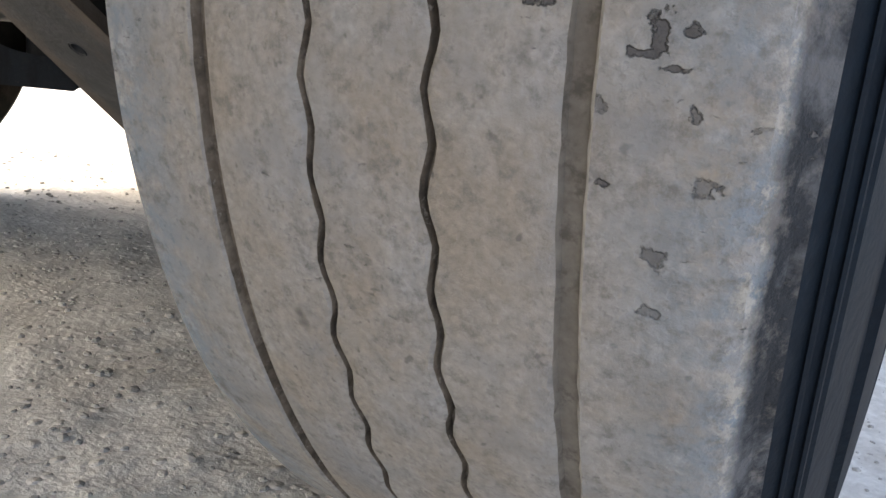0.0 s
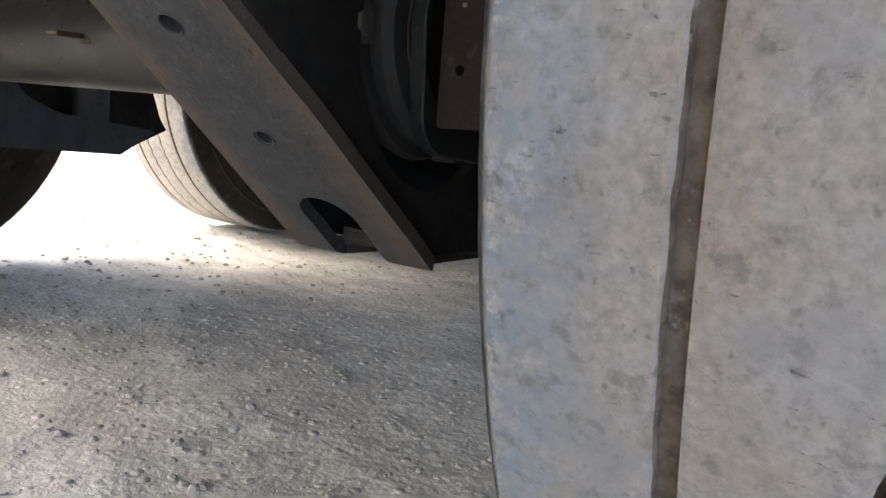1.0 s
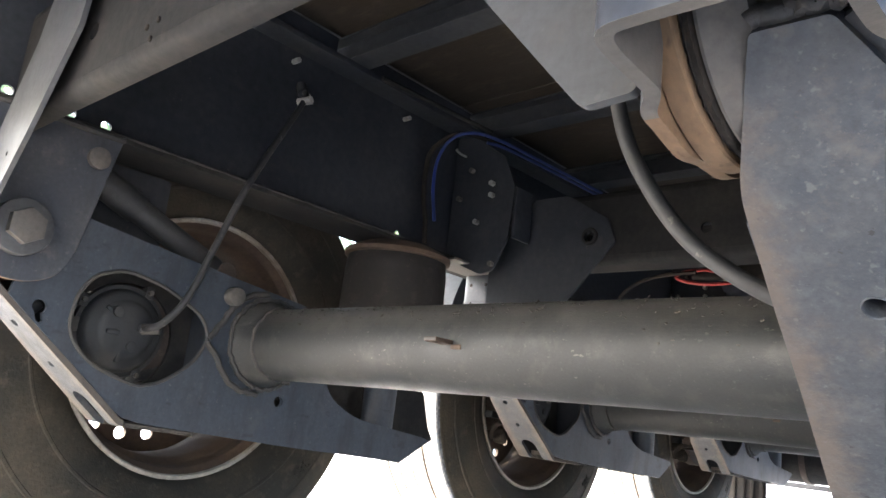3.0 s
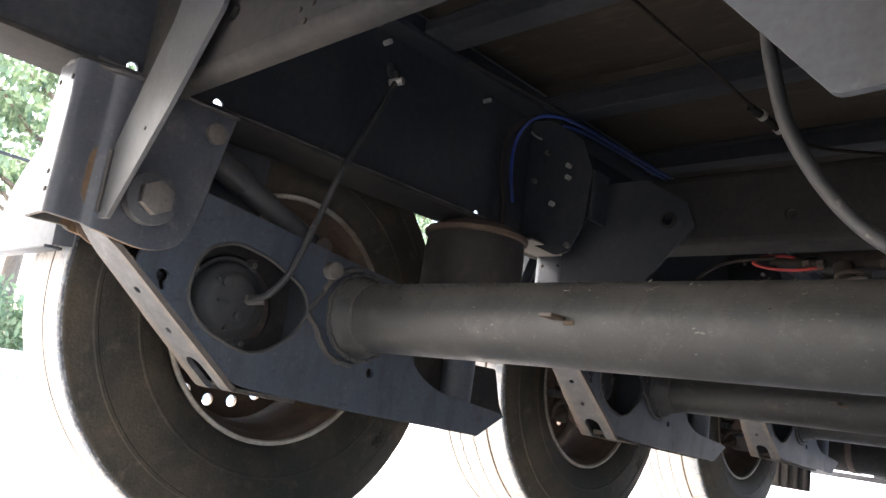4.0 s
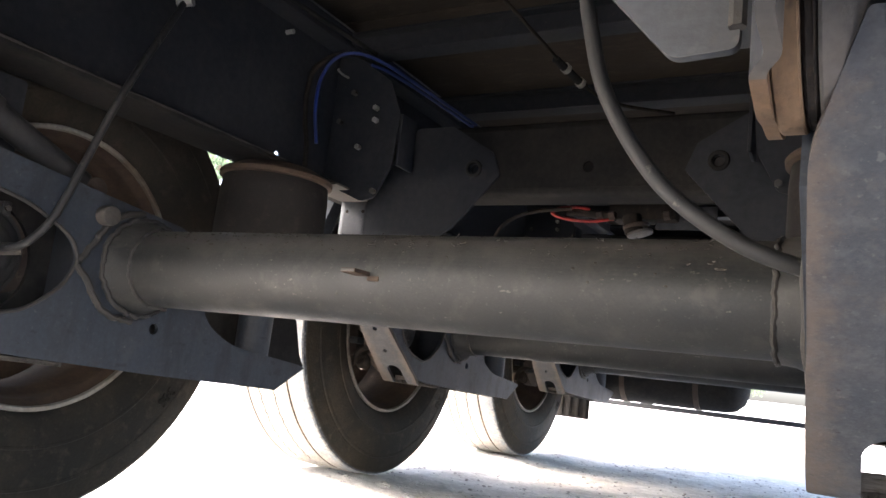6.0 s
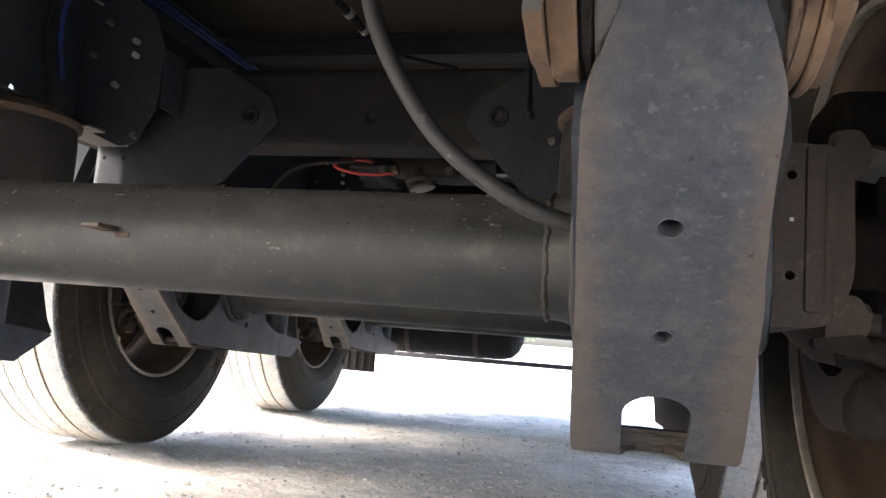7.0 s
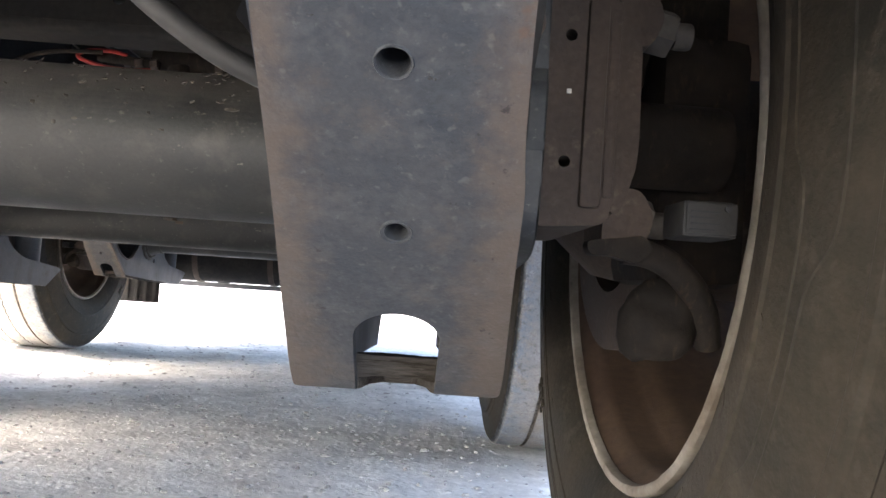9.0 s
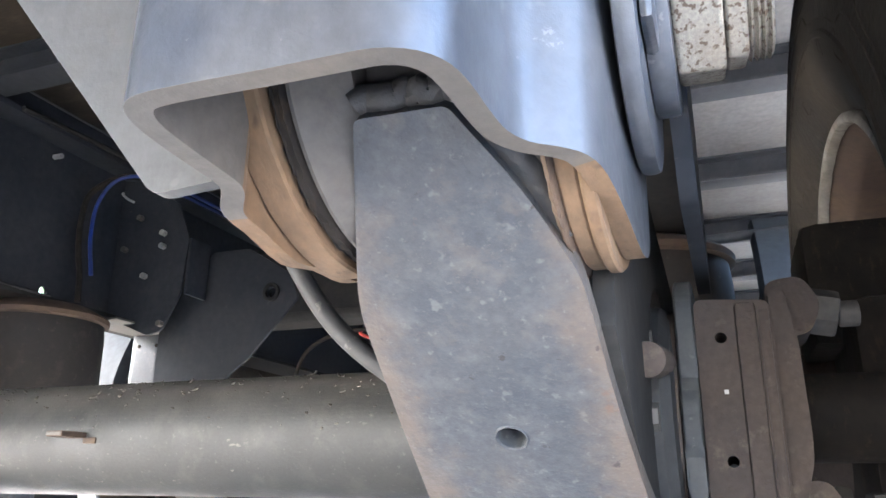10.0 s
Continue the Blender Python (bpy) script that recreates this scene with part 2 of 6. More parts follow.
def tread_material(side):
    """Pale worn tread, warm and cool in patches, with scuffed whitish shoulders, dark gouges and a ragged dark edge."""
    # The left tyres' base is lighter, standing in for the open daylight there.
    m = surface("worn tread rubber" if side > 0 else "worn tread rubber, brightened for the other side", (0.235, 0.210, 0.182) if side > 0 else (0.300, 0.280, 0.256), 0.85, dust=(0.262, 0.264, 0.268) if side > 0 else (0.330, 0.322, 0.310), dusty=0.85, scale=19, fine=240, bump=1.4, specks=0.7, speck=(0.100, 0.092, 0.088), spec=0.2)
    n, link = m.node_tree.nodes, m.node_tree.links.new
    out = n["Principled BSDF"]
    tc = n.new("ShaderNodeTexCoord")
    xyz = n.new("ShaderNodeSeparateXYZ")
    link(tc.outputs["Object"], xyz.inputs[0])
    size = n.new("ShaderNodeMath")
    size.operation = "ABSOLUTE"
    link(xyz.outputs[0], size.inputs[0])

    outer = n.new("ShaderNodeMath")
    outer.operation = "MULTIPLY"
    outer.inputs[1].default_value = side
    link(xyz.outputs[0], outer.inputs[0])
    inner = n.new("ShaderNodeMath")
    inner.operation = "MULTIPLY_ADD"
    inner.inputs[1].default_value, inner.inputs[2].default_value = -side, -0.0135
    link(xyz.outputs[0], inner.inputs[0])
    edge = n.new("ShaderNodeMath")
    edge.operation = "MAXIMUM"
    link(outer.outputs[0], edge.inputs[0])
    link(inner.outputs[0], edge.inputs[1])

    def spread(scale, amount, detail=5, reach=None):
        t = n.new("ShaderNodeTexNoise")
        t.inputs["Scale"].default_value, t.inputs["Detail"].default_value, t.inputs["Roughness"].default_value = scale, detail, 0.7
        link(tc.outputs["Object"], t.inputs["Vector"])
        a = n.new("ShaderNodeMath")
        a.operation = "MULTIPLY_ADD"
        a.inputs[1].default_value = amount
        link(t.outputs[0], a.inputs[0])
        link((reach or size).outputs[0], a.inputs[2])
        return t.outputs[0], a.outputs[0]

    def over(below, colour, fac):
        x = n.new("ShaderNodeMixRGB")
        x.inputs[2].default_value = rgb(colour)
        link(fac, x.inputs[0])
        link(below, x.inputs[1])
        return x.outputs[0]

    def product(a, b):
        x = n.new("ShaderNodeMath")
        x.operation = "MULTIPLY"
        link(a, x.inputs[0])
        link(b, x.inputs[1])
        return x.outputs[0]

    colour = out.inputs["Base Color"].links[0].from_socket
    zone = ramp_of(m, spread(9, 0.05, 5, edge)[1], [(0.115, 0.0), (0.165, 1.0)])
    patches, _ = spread(34, 0)
    colour = over(colour, (0.160, 0.192, 0.226), product(zone, ramp_of(m, patches, [(0.36, 0.0), (0.56, 0.9)])))
    colour = over(colour, (0.33, 0.34, 0.345), product(zone, ramp_of(m, spread(52, 0)[0], [(0.55, 0.0), (0.68, 0.7)])))
    colour = over(colour, (0.145, 0.148, 0.155), product(zone, ramp_of(m, spread(47, 0, 6)[0], [(0.56, 0.0), (0.64, 0.8)])))
    fibres, _ = spread(130, 0)
    colour = over(colour, (0.33, 0.315, 0.285), product(ramp_of(m, spread(30, 0.02, 5, edge)[1], [(0.147, 0.0), (0.151, 1.0)]), ramp_of(m, fibres, [(0.50, 0.0), (0.58, 0.75)])))
    colour = over(colour, (0.022, 0.025, 0.030), ramp_of(m, spread(60, 0.009, 6, edge)[1], [(0.1500, 0.0), (0.1512, 1.0)]))
    gouge, _ = spread(26, 0, 3)
    colour = over(colour, (0.06, 0.055, 0.052), ramp_of(m, gouge, [(0.66, 0.0), (0.74, 0.7)]))
    colour = over(colour, (0.125, 0.118, 0.112), ramp_of(m, spread(85, 0, 6)[0], [(0.53, 0.0), (0.66, 0.7)]))
    colour = over(colour, (0.155, 0.160, 0.170), ramp_of(m, spread(15, 0, 7)[0], [(0.52, 0.0), (0.64, 0.5)]))
    colour = over(colour, (0.075, 0.072, 0.072), product(zone, ramp_of(m, spread(62, 0, 4)[0], [(0.60, 0.0), (0.70, 0.6)])))
    # short torn scuffs across the tread
    tears = n.new("ShaderNodeMapping")
    tears.inputs["Scale"].default_value = (0.42, 1, 1.3)
    link(tc.outputs["Object"], tears.inputs[0])
    torn = n.new("ShaderNodeTexNoise")
    torn.inputs["Scale"].default_value, torn.inputs["Detail"].default_value, torn.inputs["Roughness"].default_value = 230, 4, 0.65
    link(tears.outputs[0], torn.inputs["Vector"])
    where = ramp_of(m, spread(13, 0, 4)[0], [(0.46, 0.0), (0.66, 1.0)])
    scuff = product(ramp_of(m, torn.outputs[0], [(0.655, 0.0), (0.705, 0.8)]), where)
    colour = over(colour, (0.105, 0.102, 0.102), scuff)
    deep = scuff
    if side > 0:
        # torn pits: place on the tread (x, y, z from the wheel's foot), size along the tread and across it
        wavy = n.new("ShaderNodeTexNoise")
        wavy.inputs["Scale"].default_value, wavy.inputs["Detail"].default_value = 240, 5
        link(tc.outputs["Object"], wavy.inputs["Vector"])
        for place, tall, wide, depth in (((0.1072, -0.511, 0.466), 0.011, 0.0050, 0.9), ((0.1172, -0.511, 0.4667), 0.005, 0.0042, 0.9), ((0.1032, -0.511, 0.4592), 0.0028, 0.0080, 0.9), ((0.1121, -0.510, 0.4553), 0.0024, 0.0070, 0.85),
                                         ((0.0840, -0.510, 0.4540), 0.010, 0.0026, 0.7), ((0.1207, -0.508, 0.4425), 0.005, 0.0040, 0.7), ((0.0932, -0.504, 0.4178), 0.0026, 0.0036, 0.9), ((0.0673, -0.512, 0.4726), 0.0030, 0.0070, 0.9),
                                         ((0.0899, -0.508, 0.4427), 0.005, 0.0050, 0.5), ((0.1127, -0.498, 0.3955), 0.007, 0.0080, 0.55), ((0.1115, -0.493, 0.3749), 0.004, 0.0065, 0.5), ((0.1262, -0.504, 0.4212), 0.006, 0.0060, 0.5)):
            mp = n.new("ShaderNodeMapping")
            mp.vector_type = "TEXTURE"
            mp.inputs["Location"].default_value, mp.inputs["Scale"].default_value = place, (wide * 0.8, 0.03, tall * 0.72)
            link(tc.outputs["Object"], mp.inputs[0])
            far = n.new("ShaderNodeVectorMath")
            far.operation = "LENGTH"
            link(mp.outputs[0], far.inputs[0])
            rag = n.new("ShaderNodeMath")
            rag.operation = "MULTIPLY_ADD"
            rag.inputs[1].default_value = 2.6
            link(wavy.outputs[0], rag.inputs[0])
            link(far.outputs["Value"], rag.inputs[2])
            pit = falling(m, rag.outputs[0], 1.85, 2.10, depth)
            colour = over(colour, (0.060, 0.058, 0.060), pit)
            both = n.new("ShaderNodeMath")
            both.operation = "MAXIMUM"
            link(deep, both.inputs[0])
            link(pit, both.inputs[1])
            deep = both.outputs[0]
    link(colour, out.inputs["Base Color"])
    cut = n.new("ShaderNodeBump")
    cut.invert = True
    cut.inputs["Strength"].default_value, cut.inputs["Distance"].default_value = 0.9, 0.0022
    link(deep, cut.inputs["Height"])
    link(out.inputs["Normal"].links[0].from_socket, cut.inputs["Normal"])
    link(cut.outputs[0], out.inputs["Normal"])
    return m


def strap_material():
    """Worn blue-grey paint with broad brown margins of dust along the two long edges."""
    m = surface("dusty arm front paint", (0.0200, 0.0236, 0.0285), 0.6, dust=(0.040, 0.0402, 0.041), dusty=0.6, scale=30, fine=260, bump=0.45, specks=0.5, speck=(0.082, 0.079, 0.074))
    n, link = m.node_tree.nodes, m.node_tree.links.new
    out = n["Principled BSDF"]
    paint = out.inputs["Base Color"].links[0].from_socket
    tc = n.new("ShaderNodeTexCoord")
    xyz = n.new("ShaderNodeSeparateXYZ")
    link(tc.outputs["Object"], xyz.inputs[0])
    size = n.new("ShaderNodeMath")
    size.operation = "ABSOLUTE"
    link(xyz.outputs[0], size.inputs[0])
    wave = n.new("ShaderNodeTexNoise")
    wave.inputs["Scale"].default_value, wave.inputs["Detail"].default_value, wave.inputs["Roughness"].default_value = 48, 8, 0.72
    link(tc.outputs["Object"], wave.inputs["Vector"])
    add = n.new("ShaderNodeMath")
    add.operation = "MULTIPLY_ADD"
    add.inputs[1].default_value = 0.060
    link(wave.outputs[0], add.inputs[0])
    link(size.outputs[0], add.inputs[2])
    ramp = n.new("ShaderNodeValToRGB")
    ramp.color_ramp.elements[0].position, ramp.color_ramp.elements[1].position = 0.0605, 0.0800
    ramp.color_ramp.elements[0].color, ramp.color_ramp.elements[1].color = (0, 0, 0, 1), (0.72, 0.72, 0.72, 1)
    link(add.outputs[0], ramp.inputs[0])
    mix = n.new("ShaderNodeMixRGB")
    mix.inputs[2].default_value = (0.070, 0.052, 0.038, 1)
    link(ramp.outputs[0], mix.inputs[0])
    link(paint, mix.inputs[1])
    link(mix.outputs[0], out.inputs["Base Color"])
    return m


TREADS = {1: tread_material(1), -1: tread_material(-1)}
STRAP = strap_material()
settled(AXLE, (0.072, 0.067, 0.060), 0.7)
grime(CAKED, 70, 0.54, 0.62, (0.018, 0.014, 0.011), 0.9, (0.25, 1, 2.2))
grime(GROOVE, 70, 0.50, 0.62, (0.045, 0.039, 0.033), 0.7)
grime(GROOVE, 190, 0.60, 0.68, (0.26, 0.24, 0.215), 0.6)
grime(PALEDIRT, 75, 0.54, 0.64, (0.055, 0.049, 0.043), 0.6)
grime(AXLE, 26, 0.52, 0.68, (0.050, 0.047, 0.041), 0.45)
grime(AXLE, 95, 0.65, 0.70, (0.110, 0.100, 0.086), 0.7, (0.6, 1, 1))
grime(AXLE, 60, 0.64, 0.70, (0.010, 0.010, 0.010), 0.7)
grime(STRAP, 62, 0.48, 0.74, (0.062, 0.061, 0.059), 0.55)
grime(STRAP, 240, 0.60, 0.74, (0.088, 0.085, 0.080), 0.55)
grime(STRAP, 34, 0.55, 0.72, (0.066, 0.053, 0.042), 0.55)
grime(STRAP, 85, 0.65, 0.69, (0.012, 0.010, 0.009), 0.9)
grime(STRAP, 20, 0.66, 0.70, (0.062, 0.036, 0.022), 0.7)
grime(RUBBER, 55, 0.56, 0.66, (0.042, 0.029, 0.019), 0.5, (3, 1, 1))
grime(STEEL, 22, 0.58, 0.68, (0.085, 0.078, 0.072), 0.55)
grime(STEEL, 70, 0.66, 0.70, (0.115, 0.110, 0.105), 0.6)
grime(ARM, 24, 0.56, 0.70, (0.044, 0.044, 0.045), 0.4)
grime(ARM, 80, 0.66, 0.70, (0.090, 0.084, 0.078), 0.6)
grime(BLACK, 18, 0.58, 0.70, (0.034, 0.033, 0.032), 0.6, (1, 0.4, 1))
grime(BLACK, 65, 0.67, 0.71, (0.060, 0.056, 0.050), 0.7)
grime(CROSS, 20, 0.52, 0.68, (0.024, 0.021, 0.018), 0.6)
grime(SIDEWALL, 28, 0.55, 0.68, (0.046, 0.038, 0.028), 0.5)
grime(BELLOWS, 22, 0.55, 0.68, (0.034, 0.028, 0.022), 0.6)
grime(CAST, 45, 0.60, 0.68, (0.085, 0.066, 0.050), 0.6)
grime(BRACE, 30, 0.58, 0.68, (0.045, 0.040, 0.036), 0.5)
grime(DECK, 12, 0.52, 0.66, (0.060, 0.046, 0.034), 0.5, (1, 3, 1))
grime(BELLOWS, 70, 0.60, 0.70, (0.050, 0.040, 0.031), 0.6)
grime(ARM, 12, 0.50, 0.66, (0.0115, 0.0135, 0.0165), 0.75, (1, 1.6, 0.5))
grime(ARM, 38, 0.60, 0.68, (0.009, 0.009, 0.010), 0.6, (1, 0.5, 1.2))
grime(STEEL, 15, 0.54, 0.68, (0.017, 0.018, 0.020), 0.5, (1, 1.4, 0.35))
grime(HOSE, 60, 0.60, 0.68, (0.110, 0.100, 0.088), 0.5)
LEAF = leaf_material("leaves", (0.085, 0.135, 0.070), (0.19, 0.25, 0.14))
GRASS = leaf_material("grass blades", (0.07, 0.12, 0.03), (0.22, 0.23, 0.10))


def ground_material():
    m = bpy.data.materials.new("dusty gravel ground")
    m.use_nodes = True
    n, link = m.node_tree.nodes, m.node_tree.links.new
    out = n["Principled BSDF"]
    tc = n.new("ShaderNodeTexCoord")

    def noisy(s, detail, r):
        t = n.new("ShaderNodeTexNoise")
        t.inputs["Scale"].default_value, t.inputs["Detail"].default_value, t.inputs["Roughness"].default_value = s, detail, r
        link(tc.outputs["Object"], t.inputs["Vector"])
        return t

    patch, mid, grit = noisy(1.1, 5, 0.6), noisy(17, 6, 0.68), noisy(64, 4, 0.6)
    ramp = n.new("ShaderNodeValToRGB")
    e = ramp.color_ramp.elements
    e[0].position, e[0].color = 0.3, (0.66, 0.64, 0.61, 1)
    e[1].position, e[1].color = 0.7, (0.84, 0.82, 0.785, 1)
    link(patch.outputs[0], ramp.inputs[0])
    mul = n.new("ShaderNodeMixRGB")
    mul.blend_type = "MULTIPLY"
    mul.inputs[0].default_value = 0.5
    r2 = n.new("ShaderNodeValToRGB")
    r2.color_ramp.elements[0].position, r2.color_ramp.elements[1].position = 0.3, 0.62
    r2.color_ramp.elements[0].color, r2.color_ramp.elements[1].color = (0.5, 0.49, 0.48, 1), (1.12, 1.12, 1.12, 1)
    link(mid.outputs[0], r2.inputs[0])
    link(ramp.outputs[0], mul.inputs[1])
    link(r2.outputs[0], mul.inputs[2])
    mul2 = n.new("ShaderNodeMixRGB")
    mul2.blend_type = "MULTIPLY"
    mul2.inputs[0].default_value = 0.3
    r3 = n.new("ShaderNodeValToRGB")
    r3.color_ramp.elements[0].position, r3.color_ramp.elements[1].position = 0.32, 0.66
    r3.color_ramp.elements[0].color, r3.color_ramp.elements[1].color = (0.52, 0.51, 0.50, 1), (1.16, 1.16, 1.16, 1)
    link(grit.outputs[0], r3.inputs[0])
    link(mul.outputs[0], mul2.inputs[1])
    link(r3.outputs[0], mul2.inputs[2])
    damp = n.new("ShaderNodeMixRGB")
    damp.blend_type = "MULTIPLY"
    damp.inputs[2].default_value = (0.74, 0.73, 0.72, 1)
    link(ramp_of(m, noisy(4.2, 7, 0.66).outputs[0], [(0.44, 0.0), (0.62, 0.9)]), damp.inputs[0])
    link(mul2.outputs[0], damp.inputs[1])
    link(damp.outputs[0], out.inputs["Base Color"])
    out.inputs["Roughness"].default_value = 0.92
    out.inputs["Specular IOR Level"].default_value = 0.2
    add = n.new("ShaderNodeMath")
    link(mid.outputs[0], add.inputs[0])
    link(grit.outputs[0], add.inputs[1])
    b = n.new("ShaderNodeBump")
    b.inputs["Strength"].default_value, b.inputs["Distance"].default_value = 0.6, 0.007
    tracks = n.new("ShaderNodeTexWave")
    tracks.inputs["Scale"].default_value, tracks.inputs["Distortion"].default_value, tracks.inputs["Detail"].default_value, tracks.inputs["Detail Scale"].default_value = 10.0, 3.2, 4.0, 1.2
    link(tc.outputs["Object"], tracks.inputs["Vector"])
    cells = n.new("ShaderNodeTexVoronoi")
    cells.inputs["Scale"].default_value = 46
    link(tc.outputs["Object"], cells.inputs["Vector"])
    dome = ramp_of(m, cells.outputs["Distance"], [(0.12, 1.0), (0.40, 0.0)])
    pick = n.new("ShaderNodeSeparateXYZ")
    link(cells.outputs["Color"], pick.inputs[0])
    bedded = n.new("ShaderNodeMath")
    bedded.operation = "MULTIPLY"
    link(dome, bedded.inputs[0])
    link(ramp_of(m, pick.outputs[0], [(0.62, 0.0), (0.95, 1.0)]), bedded.inputs[1])
    some = n.new("ShaderNodeMath")
    some.operation = "MULTIPLY"
    link(tracks.outputs["Fac"], some.inputs[0])
    link(ramp_of(m, noisy(2.3, 3, 0.5).outputs[0], [(0.46, 0.0), (0.66, 0.16)]), some.inputs[1])
    both = n.new("ShaderNodeMath")
    link(add.outputs[0], both.inputs[0])
    link(some.outputs[0], both.inputs[1])
    rough = n.new("ShaderNodeMath")
    rough.operation = "MULTIPLY_ADD"
    rough.inputs[1].default_value = 0.9
    link(bedded.outputs[0], rough.inputs[0])
    link(both.outputs[0], rough.inputs[2])
    link(rough.outputs[0], b.inputs["Height"])
    link(b.outputs[0], out.inputs["Normal"])
    return m


GROUND = ground_material()


def stone_material():
    """Pale stones, each with its own grey."""
    m = surface("pale gravel", (0.38, 0.367, 0.345), 0.95, dust=(0.47, 0.456, 0.43), dusty=0.6, scale=40, fine=160, bump=0.4)
    n, link = m.node_tree.nodes, m.node_tree.links.new
    out = n["Principled BSDF"]
    geo = n.new("ShaderNodeNewGeometry")
    mix = n.new("ShaderNodeMixRGB")
    mix.inputs[1].default_value = (0.27, 0.26, 0.25, 1)
    link(ramp_of(m, geo.outputs["Random Per Island"], [(0.0, 0.25), (0.75, 1.0)]), mix.inputs[0])
    link(out.inputs["Base Color"].links[0].from_socket, mix.inputs[2])
    link(mix.outputs[0], out.inputs["Base Color"])
    return m


STONE = stone_material()


# ---------------------------------------------------------------- mesh tools
def thing(name, origin, label, category, group="", kind=""):
    ob = new(name)
    ob.location = origin
    ob.empty_display_size = 0.05
    return tagged(ob, label, category, group, kind)


def root_of(ob):
    while ob.parent:
        ob = ob.parent
    return ob


def part(name, bm, material, parent, label="", side=1, angle=38, bevel=0.0):
    """Links a bmesh, given in world metres, as one mesh object under a thing or a part; side -1 mirrors it in x."""
    if side < 0:
        bmesh.ops.scale(bm, vec=(-1, 1, 1), verts=bm.verts)
        bmesh.ops.reverse_faces(bm, faces=bm.faces)
    base = root_of(parent).location
    bmesh.ops.translate(bm, vec=-base, verts=bm.verts)
    me = bpy.data.meshes.new(name)
    bm.to_mesh(me)
    bm.free()
    for p in me.polygons:
        p.use_smooth = True
    me.set_sharp_from_angle(angle=radians(angle))
    for m in (material if isinstance(material, (list, tuple)) else [material]):
        me.materials.append(m)
    ob = new(name, me)
    ob.parent = parent
    if bevel:
        mod = ob.modifiers.new("worn_edge", "BEVEL")
        mod.width, mod.segments, mod.limit_method, mod.angle_limit = bevel, 2, "ANGLE", radians(40)
        mod.harden_normals = False
    if label:
        tagged(ob, label)
    return ob


def arc(cx, cy, r, a0, a1, n=12):
    return [(cx + r * math.cos(radians(a0 + (a1 - a0) * i / n)), cy + r * math.sin(radians(a0 + (a1 - a0) * i / n))) for i in range(n + 1)]


def circle(cx, cy, r, n=20):
    return arc(cx, cy, r, 0, 360, n)[:-1]


def rounded(points, r, n=5):
    """A closed outline with its corners rounded; r is one radius or one for each corner."""
    out, k = [], len(points)
    for i, p in enumerate(points):
        rr = r[i] if isinstance(r, (list, tuple)) else r
        p, a, b = Vector(p), Vector(points[i - 1]), Vector(points[(i + 1) % k])
        if rr <= 0:
            out.append(tuple(p))
            continue
        da, db = (a - p), (b - p)
        d = min(rr, 0.45 * da.length, 0.45 * db.length)
        p0, p1 = p + da.normalized() * d, p + db.normalized() * d
        for j in range(n + 1):
            t = j / n
            out.append(tuple((1 - t) ** 2 * p0 + 2 * t * (1 - t) * p + t * t * p1))
    return out


def plate(outline, holes, frame_m, thick):
    """A flat plate with holes, drawn in u, v and given its thickness along w; frame_m takes (u, v, w) to the world."""
    bm = bmesh.new()
    edges = []
    for loop in [outline, *holes]:
        vs = [bm.verts.new((p[0], p[1], 0)) for p in loop]
        edges += [bm.edges.new((vs[i], vs[(i + 1) % len(vs)])) for i in range(len(vs))]
    bmesh.ops.triangle_fill(bm, use_beauty=True, use_dissolve=False, edges=edges, normal=(0, 0, 1))
    got = bmesh.ops.extrude_face_region(bm, geom=bm.faces[:])
    bmesh.ops.translate(bm, vec=(0, 0, thick), verts=[v for v in got["geom"] if isinstance(v, bmesh.types.BMVert)])
    bmesh.ops.recalc_face_normals(bm, faces=bm.faces)
    bmesh.ops.transform(bm, matrix=frame_m, verts=bm.verts)
    if frame_m.determinant() < 0:
        bmesh.ops.reverse_faces(bm, faces=bm.faces)
    return bm


def plane_yz(x):
    """u, v, w are y, z, x."""
    return Matrix(((0, 0, 1, x), (1, 0, 0, 0), (0, 1, 0, 0), (0, 0, 0, 1)))


def plane_xz(y):
    """u, v, w are x, z, y."""
    return Matrix(((1, 0, 0, 0), (0, 0, 1, y), (0, 1, 0, 0), (0, 0, 0, 1)))


def box(lo, hi, soft=0.0, turn=None):
    bm = bmesh.new()
    bmesh.ops.create_cube(bm, size=1)
    lo, hi = Vector(lo), Vector(hi)
    bmesh.ops.scale(bm, vec=hi - lo, verts=bm.verts)
    if soft:
        bmesh.ops.bevel(bm, geom=bm.edges[:] + bm.verts[:], offset=soft, segments=2, affect="EDGES", profile=0.6)
    if turn:
        bmesh.ops.transform(bm, matrix=turn, verts=bm.verts)
    bmesh.ops.translate(bm, vec=(lo + hi) / 2, verts=bm.verts)
    return bm


def join(*bms):
    me = bpy.data.meshes.new("tmp")
    out = bmesh.new()
    for b in bms:
        b.to_mesh(me)
        out.from_mesh(me)
        b.free()
    bpy.data.meshes.remove(me)
    return out


def rod(p0, p1, r, seg=24, r1=None, soft=0.0):
    """A round or many-sided rod from p0 to p1."""
    p0, p1 = Vector(p0), Vector(p1)
    d = p1 - p0
    bm = bmesh.new()
    bmesh.ops.create_cone(bm, cap_ends=True, segments=seg, radius1=r, radius2=r if r1 is None else r1, depth=d.length)
    if soft:
        rim = [e for e in bm.edges if len(e.link_faces) == 2 and any(len(f.verts) > 4 for f in e.link_faces)]
        bmesh.ops.bevel(bm, geom=rim, offset=soft, segments=2, affect="EDGES", profile=0.6)
    bmesh.ops.transform(bm, matrix=Matrix.Translation((p0 + p1) / 2) @ d.to_track_quat("Z", "Y").to_matrix().to_4x4(), verts=bm.verts)
    return bm


